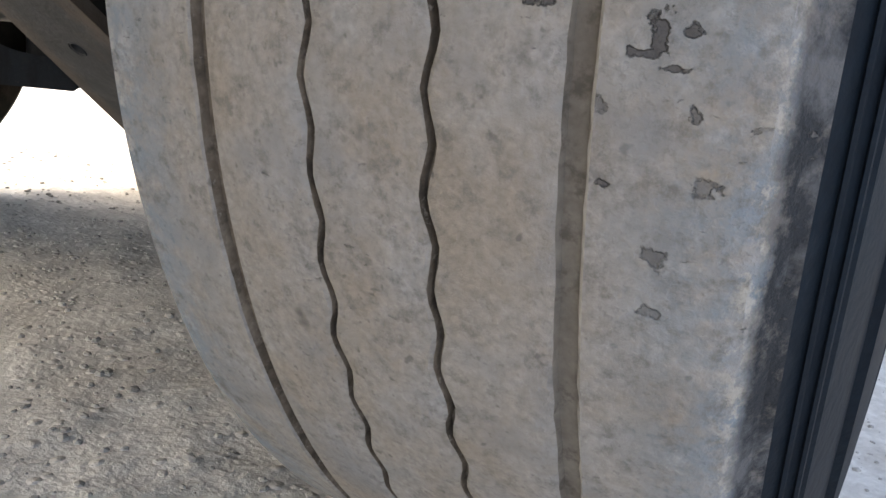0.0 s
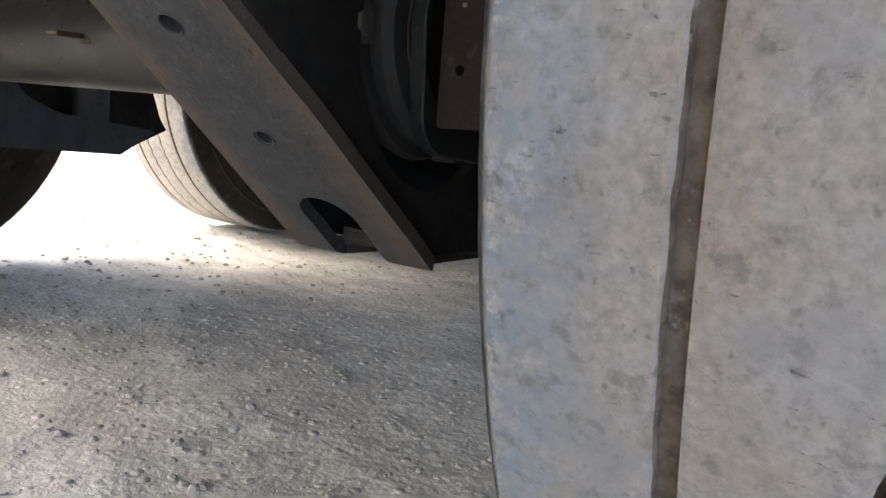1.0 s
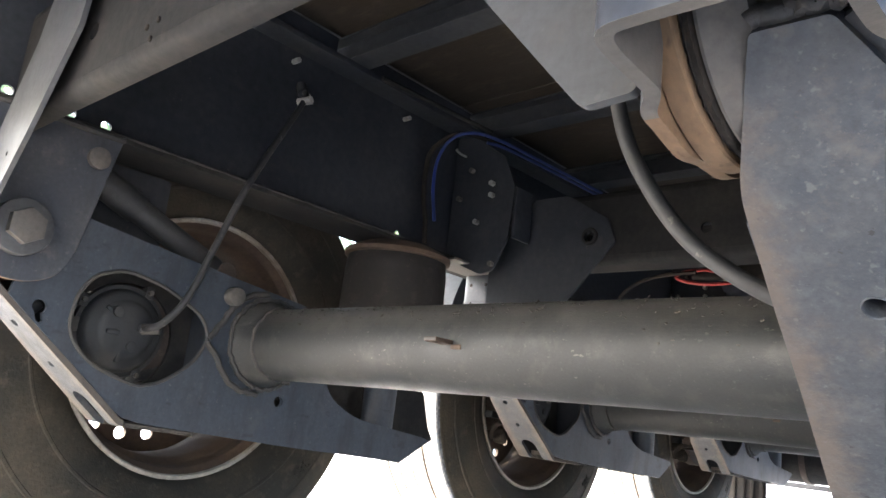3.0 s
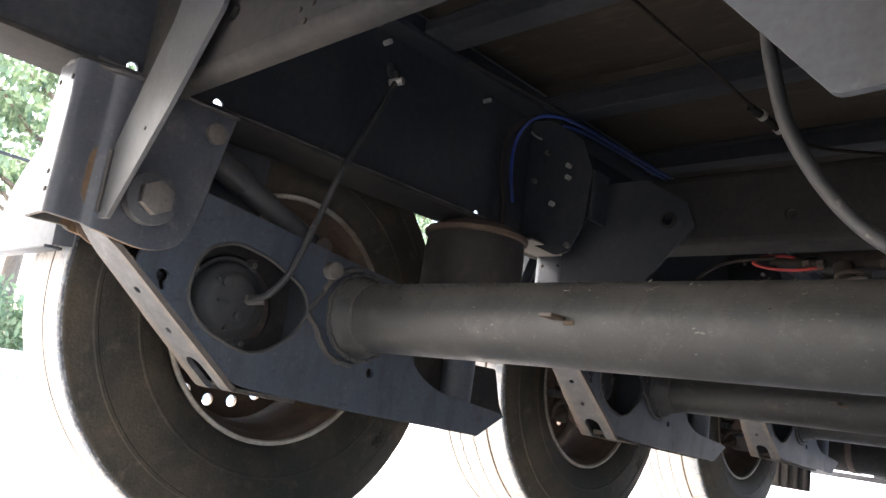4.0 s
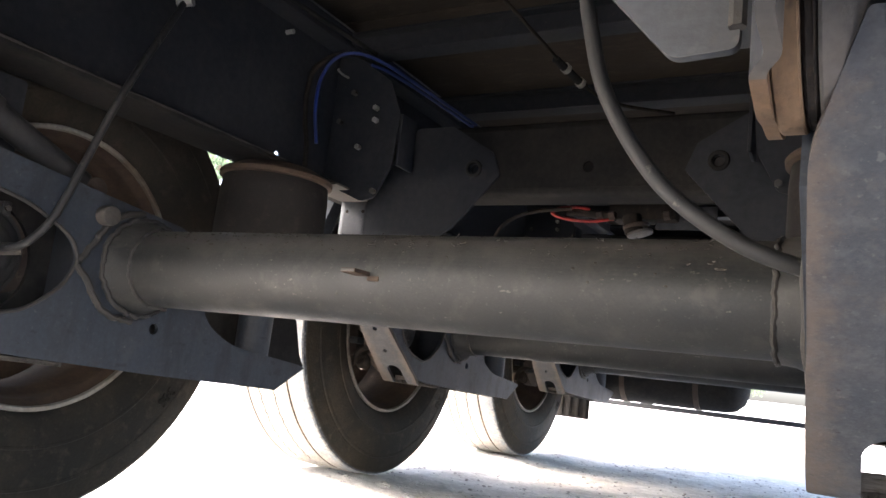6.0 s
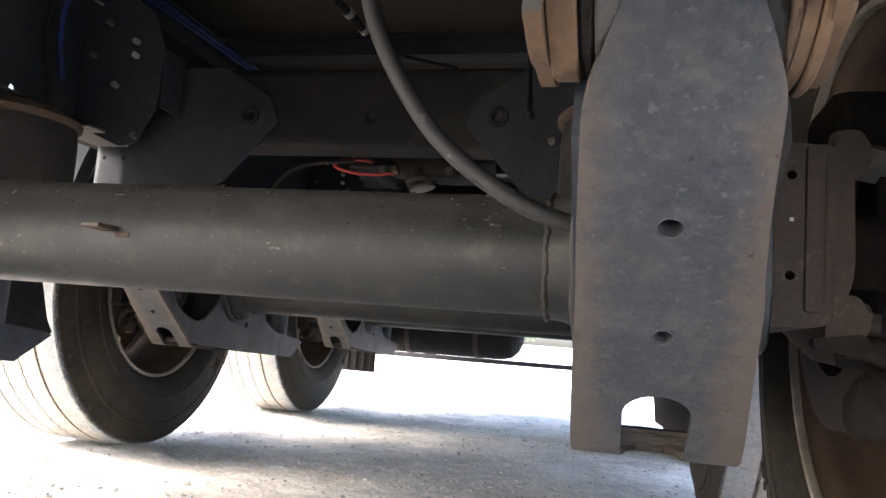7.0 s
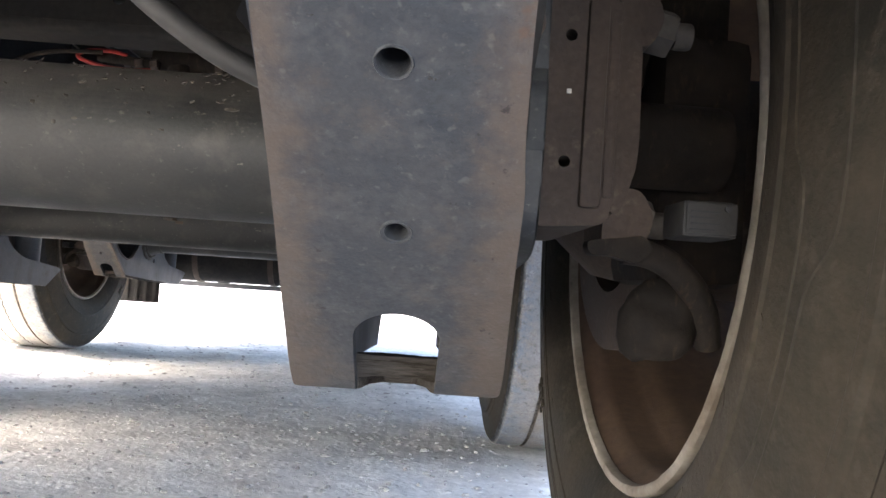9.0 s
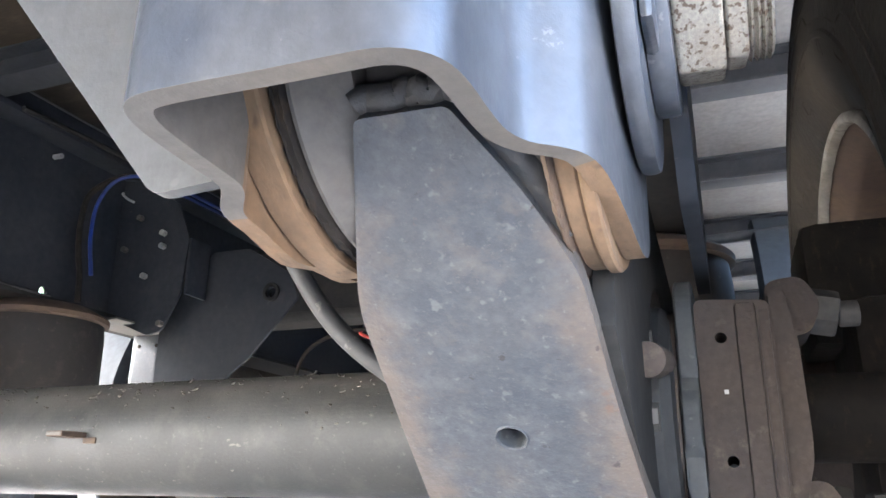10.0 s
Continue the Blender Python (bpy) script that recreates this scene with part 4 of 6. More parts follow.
def trailing_arm(s):
    a = thing("trailing_arm", (s * 0.62, 0, 0.316), "dark blue-grey welded trailing arm, dusty, under the chassis", "suspension arm", "trailing arms of the suspension")
    eye = [(-0.446, 0.680), (-0.462, 0.640)]
    top_in = [(0.118, 0.607), (0.073, 0.623), (-0.10, 0.6445), (-0.371, 0.680), (-0.43, 0.692)]
    under = [(-0.486, 0.5365), (-0.45, 0.507), (-0.379, 0.4505), (-0.322, 0.4060), (-0.288, 0.3760), (-0.268, 0.3640), (-0.235, 0.3575), (-0.20, 0.3540), (0.046, 0.3370), (0.385, 0.3185)]
    tail = rounded([(0.385, 0.3185), (0.408, 0.3165), (0.503, 0.371), (0.480, 0.378), (0.250, 0.406), (0.165, 0.450), (0.145, 0.560)], [0, 0.004, 0.003, 0.01, 0.06, 0.04, 0.02])
    opening = rounded([(-0.388, 0.535), (-0.372, 0.585), (-0.318, 0.613), (-0.235, 0.598), (-0.155, 0.560), (-0.132, 0.525), (-0.150, 0.478), (-0.205, 0.432), (-0.255, 0.417), (-0.345, 0.447), (-0.385, 0.490)], 0.03, 3)
    keyhole = [p for p in arc(-0.437, 0.524, 0.0115, -60, 240, 14)] + [p for p in arc(-0.4335, 0.505, 0.0062, 200, 340, 6)]
    hole = circle(0.046, 0.4215, 0.0105)
    around = circle(0.0, 0.530, 0.068, 40)
    part("inner_plate", plate(under[:-1] + tail + top_in + eye, [opening, keyhole, hole, around], plane_yz(0.566), 0.009), ARM, a, "", s, bevel=0.0012)
    tail_out = rounded([(0.480, 0.3140), (0.618, 0.372), (0.598, 0.400), (0.566, 0.490), (0.190, 0.490), (0.150, 0.515), (0.145, 0.560)], [0, 0.004, 0.01, 0.01, 0.03, 0.01, 0.01])
    # Darker than the arm's own paint, for the shade behind the opening.
    part("outer_plate", plate(under[:-1] + tail_out + top_in + eye, [circle(-0.255, 0.505, 0.100, 36), hole, around], plane_yz(0.664), 0.009), CROSS, a, "outer side plate, coloured dark for the shade inside the arm", s, bevel=0.0012)
    edge = [(0.5655 - 0.0012 * (i % 2), y, z) for i, (y, z) in enumerate(opening[::2])]
    part("opening_lip", tube(edge + edge[:1], 0.0034, 8, 3), WELD, a, "rolled lip round the opening", s)
    low = BEND_V - BEND_R * BEND_A - 0.001
    slot = [(0.6475, low)] + arc(0.6240, -0.0865, 0.0238, 4, 176, 16) + [(0.6005, low)]
    outline = rounded([(0.5640, low), (0.5632, -0.118), (0.5645, -0.06), (0.5678, 0.03), (0.5690, 0.100), (0.5712, 0.163), (0.5740, 0.1775), (0.5870, 0.2170), (0.5985, 0.2510), (0.6330, 0.2505), (0.6525, 0.2140), (0.6655, 0.1760),
                       (0.6668, 0.155), (0.6690, 0.110), (0.6738, 0.054), (0.6775, 0.029), (0.6815, -0.046), (0.6860, -0.115), (0.6862, low)],
                      [0.012, 0.01, 0.02, 0.02, 0.02, 0.006, 0.012, 0.02, 0.003, 0.003, 0.02, 0.018, 0.006, 0.02, 0.02, 0.01, 0.02, 0.012, 0.018])
    part("front_plate", bent_plate(outline + slot, [circle(0.6198, 0.0912, 0.0066, 22), circle(0.6222, 0.0, 0.0056, 22)], 0.010), STRAP, a, "dusty front plate with two holes and a slot", s, bevel=0.0022)
    for x, v in ((0.6198, 0.0912), (0.6222, 0.0)):
        ring = lathe([(-0.0004, 0.0068), (-0.0008, 0.0073), (0.0004, 0.0080), (0.0010, 0.0068)], (0, 0, 0), 28, closed=True, wobble=lambda i, t: (0, 0.0005 * noise.noise(Vector((math.cos(t) * 3, math.sin(t) * 3, i + v * 40)))))
        bmesh.ops.transform(ring, matrix=strap_frame() @ Matrix.Translation((x, v, 0)) @ Matrix.Rotation(radians(-90), 4, "Y"), verts=ring.verts)
        part("hole_rim", ring, STRAP, a, "", s)
        # Capped black sleeve, added to keep the hole dark inside.
        r_in = 0.0067 if v else 0.0057
        bore = lathe([(0.0012, r_in), (0.046, r_in), (0.046, 0.0002), (0.048, 0.0002), (0.048, r_in + 0.002), (0.0103, r_in + 0.002), (0.0103, r_in + 0.0002)], (0, 0, 0), 24, closed=True)
        bmesh.ops.transform(bore, matrix=strap_frame() @ Matrix.Translation((x, v, 0)) @ Matrix.Rotation(radians(-90), 4, "Y"), verts=bore.verts)
        part("closed_sleeve", bore, BLACK, a, "dark closed sleeve added behind the hole", s)
    # Unseen baffle, added so the front plate's holes look dark.
    part("dark_baffle", box((0.5752, -0.120, 0.408), (0.6638, -0.112, 0.612), 0.001), BLACK, a, "black baffle added across the inside of the arm", s)
    m = Matrix.Identity(4)
    run = Vector((0, 0.629, -0.0345)).normalized()
    m.col[1], m.col[2], m.col[3] = (*run, 0), (0, 0.055, 0.9985, 0), (0, -0.2600, 0.3484, 1)
    floor_edge = [(0.566, 0.0), (0.601, 0.0), (0.603, 0.004), (0.606, 0.040), (0.614, 0.060), (0.634, 0.060), (0.642, 0.040), (0.645, 0.004), (0.647, 0.0), (0.6645, 0.0), (0.6645, 0.06), (0.6645, 0.138), (0.640, 0.134), (0.600, 0.138), (0.566, 0.132), (0.566, 0.06)]
    part("bottom_plate", plate(floor_edge, [], m, 0.008), CAKED, a, "tan dust on the bottom plate", s, bevel=0.0012)
    mud = box((0.5985, -0.2630, 0.3556), (0.6495, -0.2470, 0.3698))
    bmesh.ops.subdivide_edges(mud, edges=mud.edges[:], cuts=9, use_grid_fill=True)
    for v in mud.verts:
        v.co += 0.0007 * noise.noise_vector(v.co * 90) + 0.0005 * noise.noise_vector(v.co * 310)
        v.co.z += 0.0022 * max(0.0, 1 - ((v.co.x - 0.624) / 0.024) ** 2) * (v.co.z < 0.361)
    part("bottom_web", mud, CAKED, a, "dirty brown streaked web behind the slot", s)
    for side_x in ([(0.5965, 0.249), (0.590, 0.231), (0.583, 0.210)], [(0.635, 0.246), (0.648, 0.222), (0.660, 0.190)]):
        part("edge_weld", tube([strap_frame() @ Vector((x - (0.002 if x < 0.6 else -0.002), v, 0.0125)) for x, v in side_x], 0.0080, 10, 5), WELD, a, "", s)
    part("top_weld", tube([strap_frame() @ Vector((x, 0.2540 + 0.0014 * math.sin(x * 900), 0.0085 + 0.0010 * math.sin(x * 1500))) for x in np.linspace(0.5975, 0.640, 14)], 0.0056, 10, 2), WELD, a, "dark weld bead along the upper edge", s)
    part("eye_collar", lathe([(0.5777, 0.03), (0.5777, 0.0832), (0.5795, 0.0838), (0.5865, 0.0805), (0.5910, 0.0760), (0.5990, 0.0735), (0.5990, 0.03)], (0, -0.513, 0.648), 96, closed=True), EYE, a, "tan dusty end of the pivot eye", s)
    part("top_plate", sheet([(-0.43, 0.690), (-0.371, 0.676), (-0.10, 0.6405), (0.073, 0.619), (0.118, 0.603)], 0.5755, 0.6635, 0.007, plane_yz(0)), ARM, a, "", s)
    part("pivot_eye", rod((0.5815, EYE_Y, EYE_Z), (0.660, EYE_Y, EYE_Z), 0.068, 64, soft=0.004), EYE, a, "", s)
    for y, z, x0 in ((-0.100, 0.607, 0.546), (-0.100, 0.607, 0.685)):
        part("bolt", join(rod((x0 - 0.004, y, z), (x0 + 0.022 if x0 < 0.6 else x0 - 0.012, y, z), 0.0175, 20, soft=0.003)), BOLT, a, "", s)
    for run in ([(-0.134, 0.522), (-0.112, 0.553), (-0.092, 0.590), (-0.060, 0.617), (-0.020, 0.628)], [(-0.136, 0.514), (-0.112, 0.490), (-0.092, 0.462), (-0.058, 0.436), (-0.010, 0.430)]):
        bead = smooth_path([(0.5635, y, z) for y, z in run], 7)
        bead = [Vector((p[0] - 0.0020 * abs(noise.noise(Vector(p) * 260)), p[1] + 0.0035 * noise.noise(Vector(p) * 170), p[2] + 0.0035 * noise.noise(Vector(p) * 170 + Vector((7, 3, 1))))) for p in bead]
        part("crescent_weld", tube(bead, 0.0062, 8, 1), WELD, a, "", s)
    return a


arms = {s: trailing_arm(s) for s in (1, -1)}


def brake_chamber(s):
    b = thing("brake_chamber", (s * 0.66, -0.262, 0.432), "round black brake chamber inside the arm's opening", "brake chamber", "brake chambers")
    c = (0.66, -0.262, 0.514)
    pot = part("pot", lathe([(-0.0370, 0.0), (-0.0365, 0.024), (-0.0345, 0.042), (-0.0315, 0.0505), (-0.0290, 0.0530), (-0.0255, 0.0580), (-0.0235, 0.0660), (-0.0180, 0.0725), (-0.0090, 0.0765), (0.016, 0.0770), (0.022, 0.0720), (0.0235, 0.060), (0.0235, 0.0)], c, 64), POT, b, "", s)
    part("clamp_band", lathe([(-0.007, 0.077), (-0.007, 0.084), (0.0, 0.087), (0.007, 0.084), (0.007, 0.077)], c, 56), POT, b, "dark clamp band", s)
    part("clamp_bolt", rod((0.652, -0.352, 0.512), (0.676, -0.352, 0.512), 0.008, 6), BOLT, b, "", s)
    part("clamp_ear", box((0.650, -0.356, 0.500), (0.672, -0.338, 0.526), 0.003), BOLT, b, "", s)
    for a in (62, 150, 300):
        p = Vector((0.660, -0.262 + 0.088 * math.cos(radians(a)), 0.514 + 0.088 * math.sin(radians(a))))
        ear = part("clamp_ear", box(p - Vector((0.010, 0.008, 0.012)), p + Vector((0.012, 0.008, 0.012)), 0.003), POT, b, "", s)
        part("clamp_bolt", rod(p - Vector((0.016, 0, 0)), p + Vector((0.014, 0, 0)), 0.005, 6), BOLT, ear, "", s)
    for a in (20, 140, 260):
        q = Vector((0.6335, -0.262 + 0.044 * math.cos(radians(a)), 0.514 + 0.044 * math.sin(radians(a))))
        part("rib", box(q - Vector((0.0085, 0.012, 0.0035)), q + Vector((0.003, 0.017, 0.0035)), 0.002, Matrix.Rotation(radians(a), 4, "X")), POT, pot, "", s)
    part("hose_port", rod((0.618, -0.234, 0.522), (0.640, -0.234, 0.520), 0.011, 6), BOLT, pot, "", s)
    part("plug", rod((0.6195, -0.285, 0.545), (0.640, -0.285, 0.545), 0.010, 16, soft=0.002), POT, pot, "", s)
    part("plug", rod((0.6195, -0.250, 0.487), (0.640, -0.250, 0.487), 0.010, 16, soft=0.002), POT, pot, "", s)
    part("rib", box((0.6205, -0.300, 0.504), (0.636, -0.275, 0.513), 0.003), POT, pot, "", s)
    return b


chambers = {s: brake_chamber(s) for s in (1, -1)}


def brake_caliper(s):
    b = thing("brake_caliper", (s * 0.74, -0.2, 0.44), "brown dusty cast brake caliper beside the wheel rim", "brake caliper", "brake calipers")
    body = rounded([(0.697, 0.452), (0.737, 0.455), (0.741, 0.47), (0.741, 0.585), (0.697, 0.588)], [0.004, 0.010, 0.004, 0.006, 0.006])
    housing = part("housing", plate(body, [circle(0.7115, z, 0.0034, 14) for z in (0.490, 0.563)], plane_xz(-0.300), 0.16), CAST, b, "", s, bevel=0.004)
    ridge = rounded([(0.741, 0.462), (0.748, 0.466), (0.755, 0.490), (0.756, 0.505), (0.755, 0.560), (0.750, 0.592), (0.741, 0.592)], 0.004)
    part("flange", plate(ridge, [], plane_xz(-0.292), 0.15), CAST, b, "", s, bevel=0.003)
    part("rib", box((0.7205, -0.3035, 0.464), (0.7330, -0.296, 0.584), 0.0034), CAST, housing, "", s)
    part("rib", box((0.7335, -0.3015, 0.470), (0.7405, -0.294, 0.580), 0.0034), CAST, housing, "", s)
    part("chip", box((0.7105, -0.3012, 0.529), (0.713, -0.2995, 0.5315)), SHINY, housing, "", s)
    plate_out = rounded([(-0.318, 0.436), (-0.316, 0.592), (-0.29, 0.604), (-0.14, 0.600), (-0.10, 0.46), (-0.20, 0.425)], [0.035, 0.03, 0.02, 0.03, 0.03, 0.03])
    part("carrier_plate", plate(plate_out, [circle(-0.262, 0.514, 0.06, 24)], plane_yz(0.686), 0.011), AXLE, b, "dusty grey carrier plate", s, bevel=0.004)
    ring = rounded([(-0.308, 0.452), (-0.308, 0.585), (-0.16, 0.585), (-0.14, 0.47), (-0.22, 0.440)], 0.035)
    part("mounting_ring", plate(ring, [circle(-0.262, 0.514, 0.06, 24)], plane_yz(0.6745), 0.0105), CAST, b, "", s, bevel=0.004)
    for z0, z1, x1 in ((0.586, 0.582, 0.795), (0.463, 0.461, 0.786)):
        ear = rounded([(0.740, z0 - 0.022), (0.764, z0 - 0.020), (0.772, z0), (0.762, z0 + 0.018), (0.740, z0 + 0.015)], 0.008)
        part("ear", plate(ear, [], plane_xz(-0.280), 0.05), CAST, b, "", s, bevel=0.003)
        pin = part("guide_pin", rod((0.764, -0.256, z0), (x1 - 0.012, -0.256, z1), 0.0150, 6, soft=0.0025), EYE, b, "rusty guide pin", s)
        part("pin_tip", rod((x1 - 0.012, -0.256, z1), (x1, -0.256, z1), 0.0085, 16, soft=0.002), EYE, pin, "", s)
    tag = part("label_plate", box((0.781, -0.300, 0.4520), (0.814, -0.262, 0.4735), 0.004), POT, b, "small grey plug with a worn data plate", s)
    part("plate_face", box((0.783, -0.3012, 0.4545), (0.812, -0.2995, 0.4715), 0.0004), POT, tag, "", s)
    for i in range(4):
        part("printed_bar", box((0.785, -0.3018, 0.4560 + 0.0034 * i), (0.799 + 0.003 * (i % 2), -0.3010, 0.4570 + 0.0034 * i)), BLACK, tag, "", s)
    part("rivet", rod((0.8065, -0.3022, 0.4690), (0.8065, -0.297, 0.4690), 0.0020, 10), BLACK, tag, "", s)
    ear_low = rounded([(0.731, 0.4475), (0.750, 0.4500), (0.766, 0.4525), (0.772, 0.4440), (0.762, 0.4350), (0.748, 0.4390), (0.733, 0.4390)], 0.004, 4)
    lever = part("bracket_arm", plate(ear_low, [], plane_xz(-0.281), 0.014), RUBBER, b, "", s, bevel=0.004)
    part("lever", tube([(0.756, -0.270, 0.4440), (0.772, -0.268, 0.4425), (0.788, -0.264, 0.4360), (0.803, -0.258, 0.4240), (0.815, -0.250, 0.4080), (0.822, -0.240, 0.388)], 0.0090, 14, 5), RUBBER, lever, "", s)
    boot = bmesh.new()
    bmesh.ops.create_icosphere(boot, subdivisions=4, radius=1)
    for v in boot.verts:
        q = v.co.copy()
        lump = 1 + 0.16 * noise.noise(q * 1.3) + 0.05 * noise.noise(q * 4)
        fold = 0.0012 * math.sin(9 * (q.x * 0.5 + q.z)) * max(0.0, -q.y)
        v.co = Vector((0.7885 + 0.0255 * math.copysign(abs(q.x) ** 0.8, q.x) * lump, -0.244 + (0.014 * q.y + fold) * lump, max(0.4015 + 0.0270 * math.copysign(abs(q.z) ** 0.8, q.z) * lump + 0.25 * 0.0255 * q.x, 0.3765 + 0.0040 * noise.noise(q * 3))))
    part("dust_boot", boot, RUBBER, b, "dark rubber dust boot", s)
    # Boss and bridge are coloured black for the shade inside the rim.
    part("boss", rod((0.752, -0.20, 0.522), (0.84, -0.20, 0.522), 0.030, 28, soft=0.004), RUBBER, b, "", s)
    part("bridge", box((0.800, -0.185, 0.425), (0.870, -0.05, 0.612), 0.016), RUBBER, b, "", s)
    part("pin_bridge", box((0.778, -0.142, 0.580), (0.868, -0.030, 0.684), 0.014), RUBBER, b, "", s)
    part("carrier_bolt", rod((0.6750, -0.385, 0.5385), (0.6750, -0.310, 0.5480), 0.0096, 20, soft=0.002), CAST, b, "", s)
    return b


calipers = {s: brake_caliper(s) for s in (1, -1)}


def air_spring(s):
    b = thing("air_spring", (s * 0.612, 0.365, 0.326), "dusty black rubber air spring under the chassis rail", "air spring", "air springs")
    c = (s * 0.612, 0.365)

    def turned(profile, seg=64):
        bm = lathe([(h, r) for h, r in profile], (0, 0, 0), seg)
        bmesh.ops.transform(bm, matrix=Matrix.Translation((c[0], c[1], 0)) @ Matrix.Rotation(radians(-90), 4, "Y"), verts=bm.verts)
        return bm

    part("bellows", turned([(0.61, 0.0), (0.61, 0.070), (0.592, 0.095), (0.598, 0.112), (0.615, 0.122), (0.64, 0.126), (0.70, 0.125), (0.76, 0.124), (0.790, 0.121), (0.797, 0.115)]), BELLOWS, b)
    part("top_plate", turned([(0.790, 0.0), (0.790, 0.124), (0.793, 0.130), (0.802, 0.131), (0.807, 0.126), (0.8255, 0.09), (0.8255, 0.0)]), RUST, b, "rusty crimped top plate")
    part("seat", box((s * 0.62 - 0.0435, 0.31, 0.374), (s * 0.62 + 0.0435, 0.42, 0.386), 0.002), RUBBER, b)
    part("piston", turned([(0.386, 0.0), (0.386, 0.036), (0.39, 0.038), (0.56, 0.040), (0.60, 0.075), (0.615, 0.085), (0.615, 0.0)]), ARM, b)
    return b


springs = {s: air_spring(s) for s in (1, -1)}


def shock_absorber(s):
    b = thing("shock_absorber", (s * 0.62, -0.1, 0.64), "dark dusty shock absorber between hanger and arm", "shock absorber", "shock absorbers")
    part("cylinder", rod((0.622, -0.115, 0.660), (0.622, -0.300, 0.738), 0.0235, 24, soft=0.003), POT, b, "", s)
    part("dust_tube", rod((0.622, -0.290, 0.734), (0.622, -0.430, 0.793), 0.0285, 24, soft=0.003), POT, b, "", s)
    part("eye", rod((0.598, -0.100, 0.656), (0.646, -0.100, 0.656), 0.021, 20, soft=0.002), CAST, b, "", s)
    return b


shocks = {s: shock_absorber(s) for s in (1, -1)}


def hanger(s):
    h = thing("hanger_bracket", (s * 0.605, -0.5, 0.556), "grey folded steel hanger bracket welded under the rail", "hanger bracket", "hanger brackets")
    plan = [(0.5520, -0.4030, 0.6250), (0.5520, -0.4200, 0.5850), (0.5520, -0.4420, 0.5660), (0.5520, -0.4750, 0.5560), (0.5520, -0.5050, 0.5555), (0.5520, -0.5350, 0.5600), (0.5520, -0.5600, 0.5650), (0.5523, -0.5710, 0.5665),
            (0.5540, -0.5775, 0.5680), (0.5585, -0.5835, 0.5705), (0.5605, -0.5890, 0.5720), (0.5606, -0.6000, 0.5728), (0.5604, -0.6180, 0.5740), (0.5612, -0.6300, 0.5750), (0.5645, -0.6372, 0.5755), (0.5710, -0.6400, 0.5757),
            (0.5870, -0.6402, 0.5757), (0.6080, -0.6402, 0.5752), (0.6290, -0.6400, 0.5752), (0.6400, -0.6395, 0.5752), (0.6475, -0.6360, 0.5752), (0.6516, -0.6290, 0.5754), (0.6530, -0.6180, 0.5756), (0.6532, -0.6020, 0.5760),
            (0.6545, -0.5870, 0.5762), (0.6600, -0.5765, 0.5760), (0.6690, -0.5710, 0.5752), (0.6750, -0.5655, 0.5742), (0.6785, -0.5540, 0.5722), (0.6804, -0.5250, 0.5690),
            (0.6815, -0.5050, 0.5650), (0.6820, -0.4850, 0.5645), (0.6824, -0.4680, 0.5690), (0.6825, -0.4570, 0.5790), (0.6825, -0.4500, 0.6050)]
    if s > 0:
        plan[:5] = [(0.5520, -0.4480, 0.6050), (0.5520, -0.4540, 0.5850), (0.5520, -0.4640, 0.5720), (0.5520, -0.4850, 0.5650), (0.5520, -0.5100, 0.5640)]
    plan = [tuple(v) for v in smooth_path(plan, 3)]
    bm, th = bmesh.new(), 0.0080
    loops = []
    for z_top in (0, 1):
        left, right = [], []
        for i, (x, y, zb) in enumerate(plan):
            a, b = Vector(plan[max(i - 1, 0)][:2]), Vector(plan[min(i + 1, len(plan) - 1)][:2])
            d = (b - a).normalized()
            nn = Vector((-d.y, d.x)) * th / 2
            lean = max(0.0, (y + 0.47) / 0.065)
            z = 0.826 if z_top else zb
            yy = y + ((0.20 if s > 0 and x < 0.6 else 0.032) * lean if z_top else -0.004 * lean)
            left.append(bm.verts.new((x + nn.x, yy + nn.y, z)))
            right.append(bm.verts.new((x - nn.x, yy - nn.y, z)))
        loops.append((left, right))
    (l0, r0), (l1, r1) = loops
    n = len(plan)
    for i in range(n - 1):
        bm.faces.new((l0[i], l0[i + 1], l1[i + 1], l1[i]))
        bm.faces.new((r0[i], r1[i], r1[i + 1], r0[i + 1]))
        bm.faces.new((l0[i], r0[i], r0[i + 1], l0[i + 1]))
        bm.faces.new((l1[i], l1[i + 1], r1[i + 1], r1[i]))
    for i in (0, n - 1):
        bm.faces.new((l0[i], l1[i], r1[i], r0[i]))
    bmesh.ops.recalc_face_normals(bm, faces=bm.faces)
    core = Vector((0.612, -0.52))
    for f in bm.faces:
        mid = f.calc_center_median()
        if f.normal.z < -0.6:
            f.material_index = 2 if mid.y > (-0.572 if mid.x < 0.6 else -0.564) else 1
        elif f.normal.xy.dot(core - mid.xy) > 0:
            f.material_index = 2 if mid.y > -0.586 else 1
    part("folded_plate", bm, [STEEL, EYE, PAD], h, "", s, angle=50, bevel=0.0018)
    for k, (x0, x1) in enumerate(((0.5565, 0.5700), (0.6640, 0.6715), (0.6718, 0.6772))):
        r, cy, cz = ((0.0890, -0.515, 0.650), (0.076, EYE_Y, EYE_Z), (0.078, EYE_Y, EYE_Z))[k]
        pad = lathe([(x0, 0.03), (x0, r - 0.001), (x0 + 0.001, r), (x1 - 0.001, r), (x1, r - 0.001), (x1, 0.03)], (0, cy, cz), 96, closed=True,
                    wobble=lambda i, a: (0, 0.0005 * noise.noise(Vector((math.cos(a) * 6, math.sin(a) * 6, i * 0.3 + k)))))
        for v in pad.verts:
            v.co.y = min(max(v.co.y, (-0.598, -0.560, -0.552)[k]), -0.445 if s > 0 and k == 0 else -0.408)
            v.co.z = max(v.co.z, 0.5 + 0.6 * max(0.0, v.co.y + 0.45))
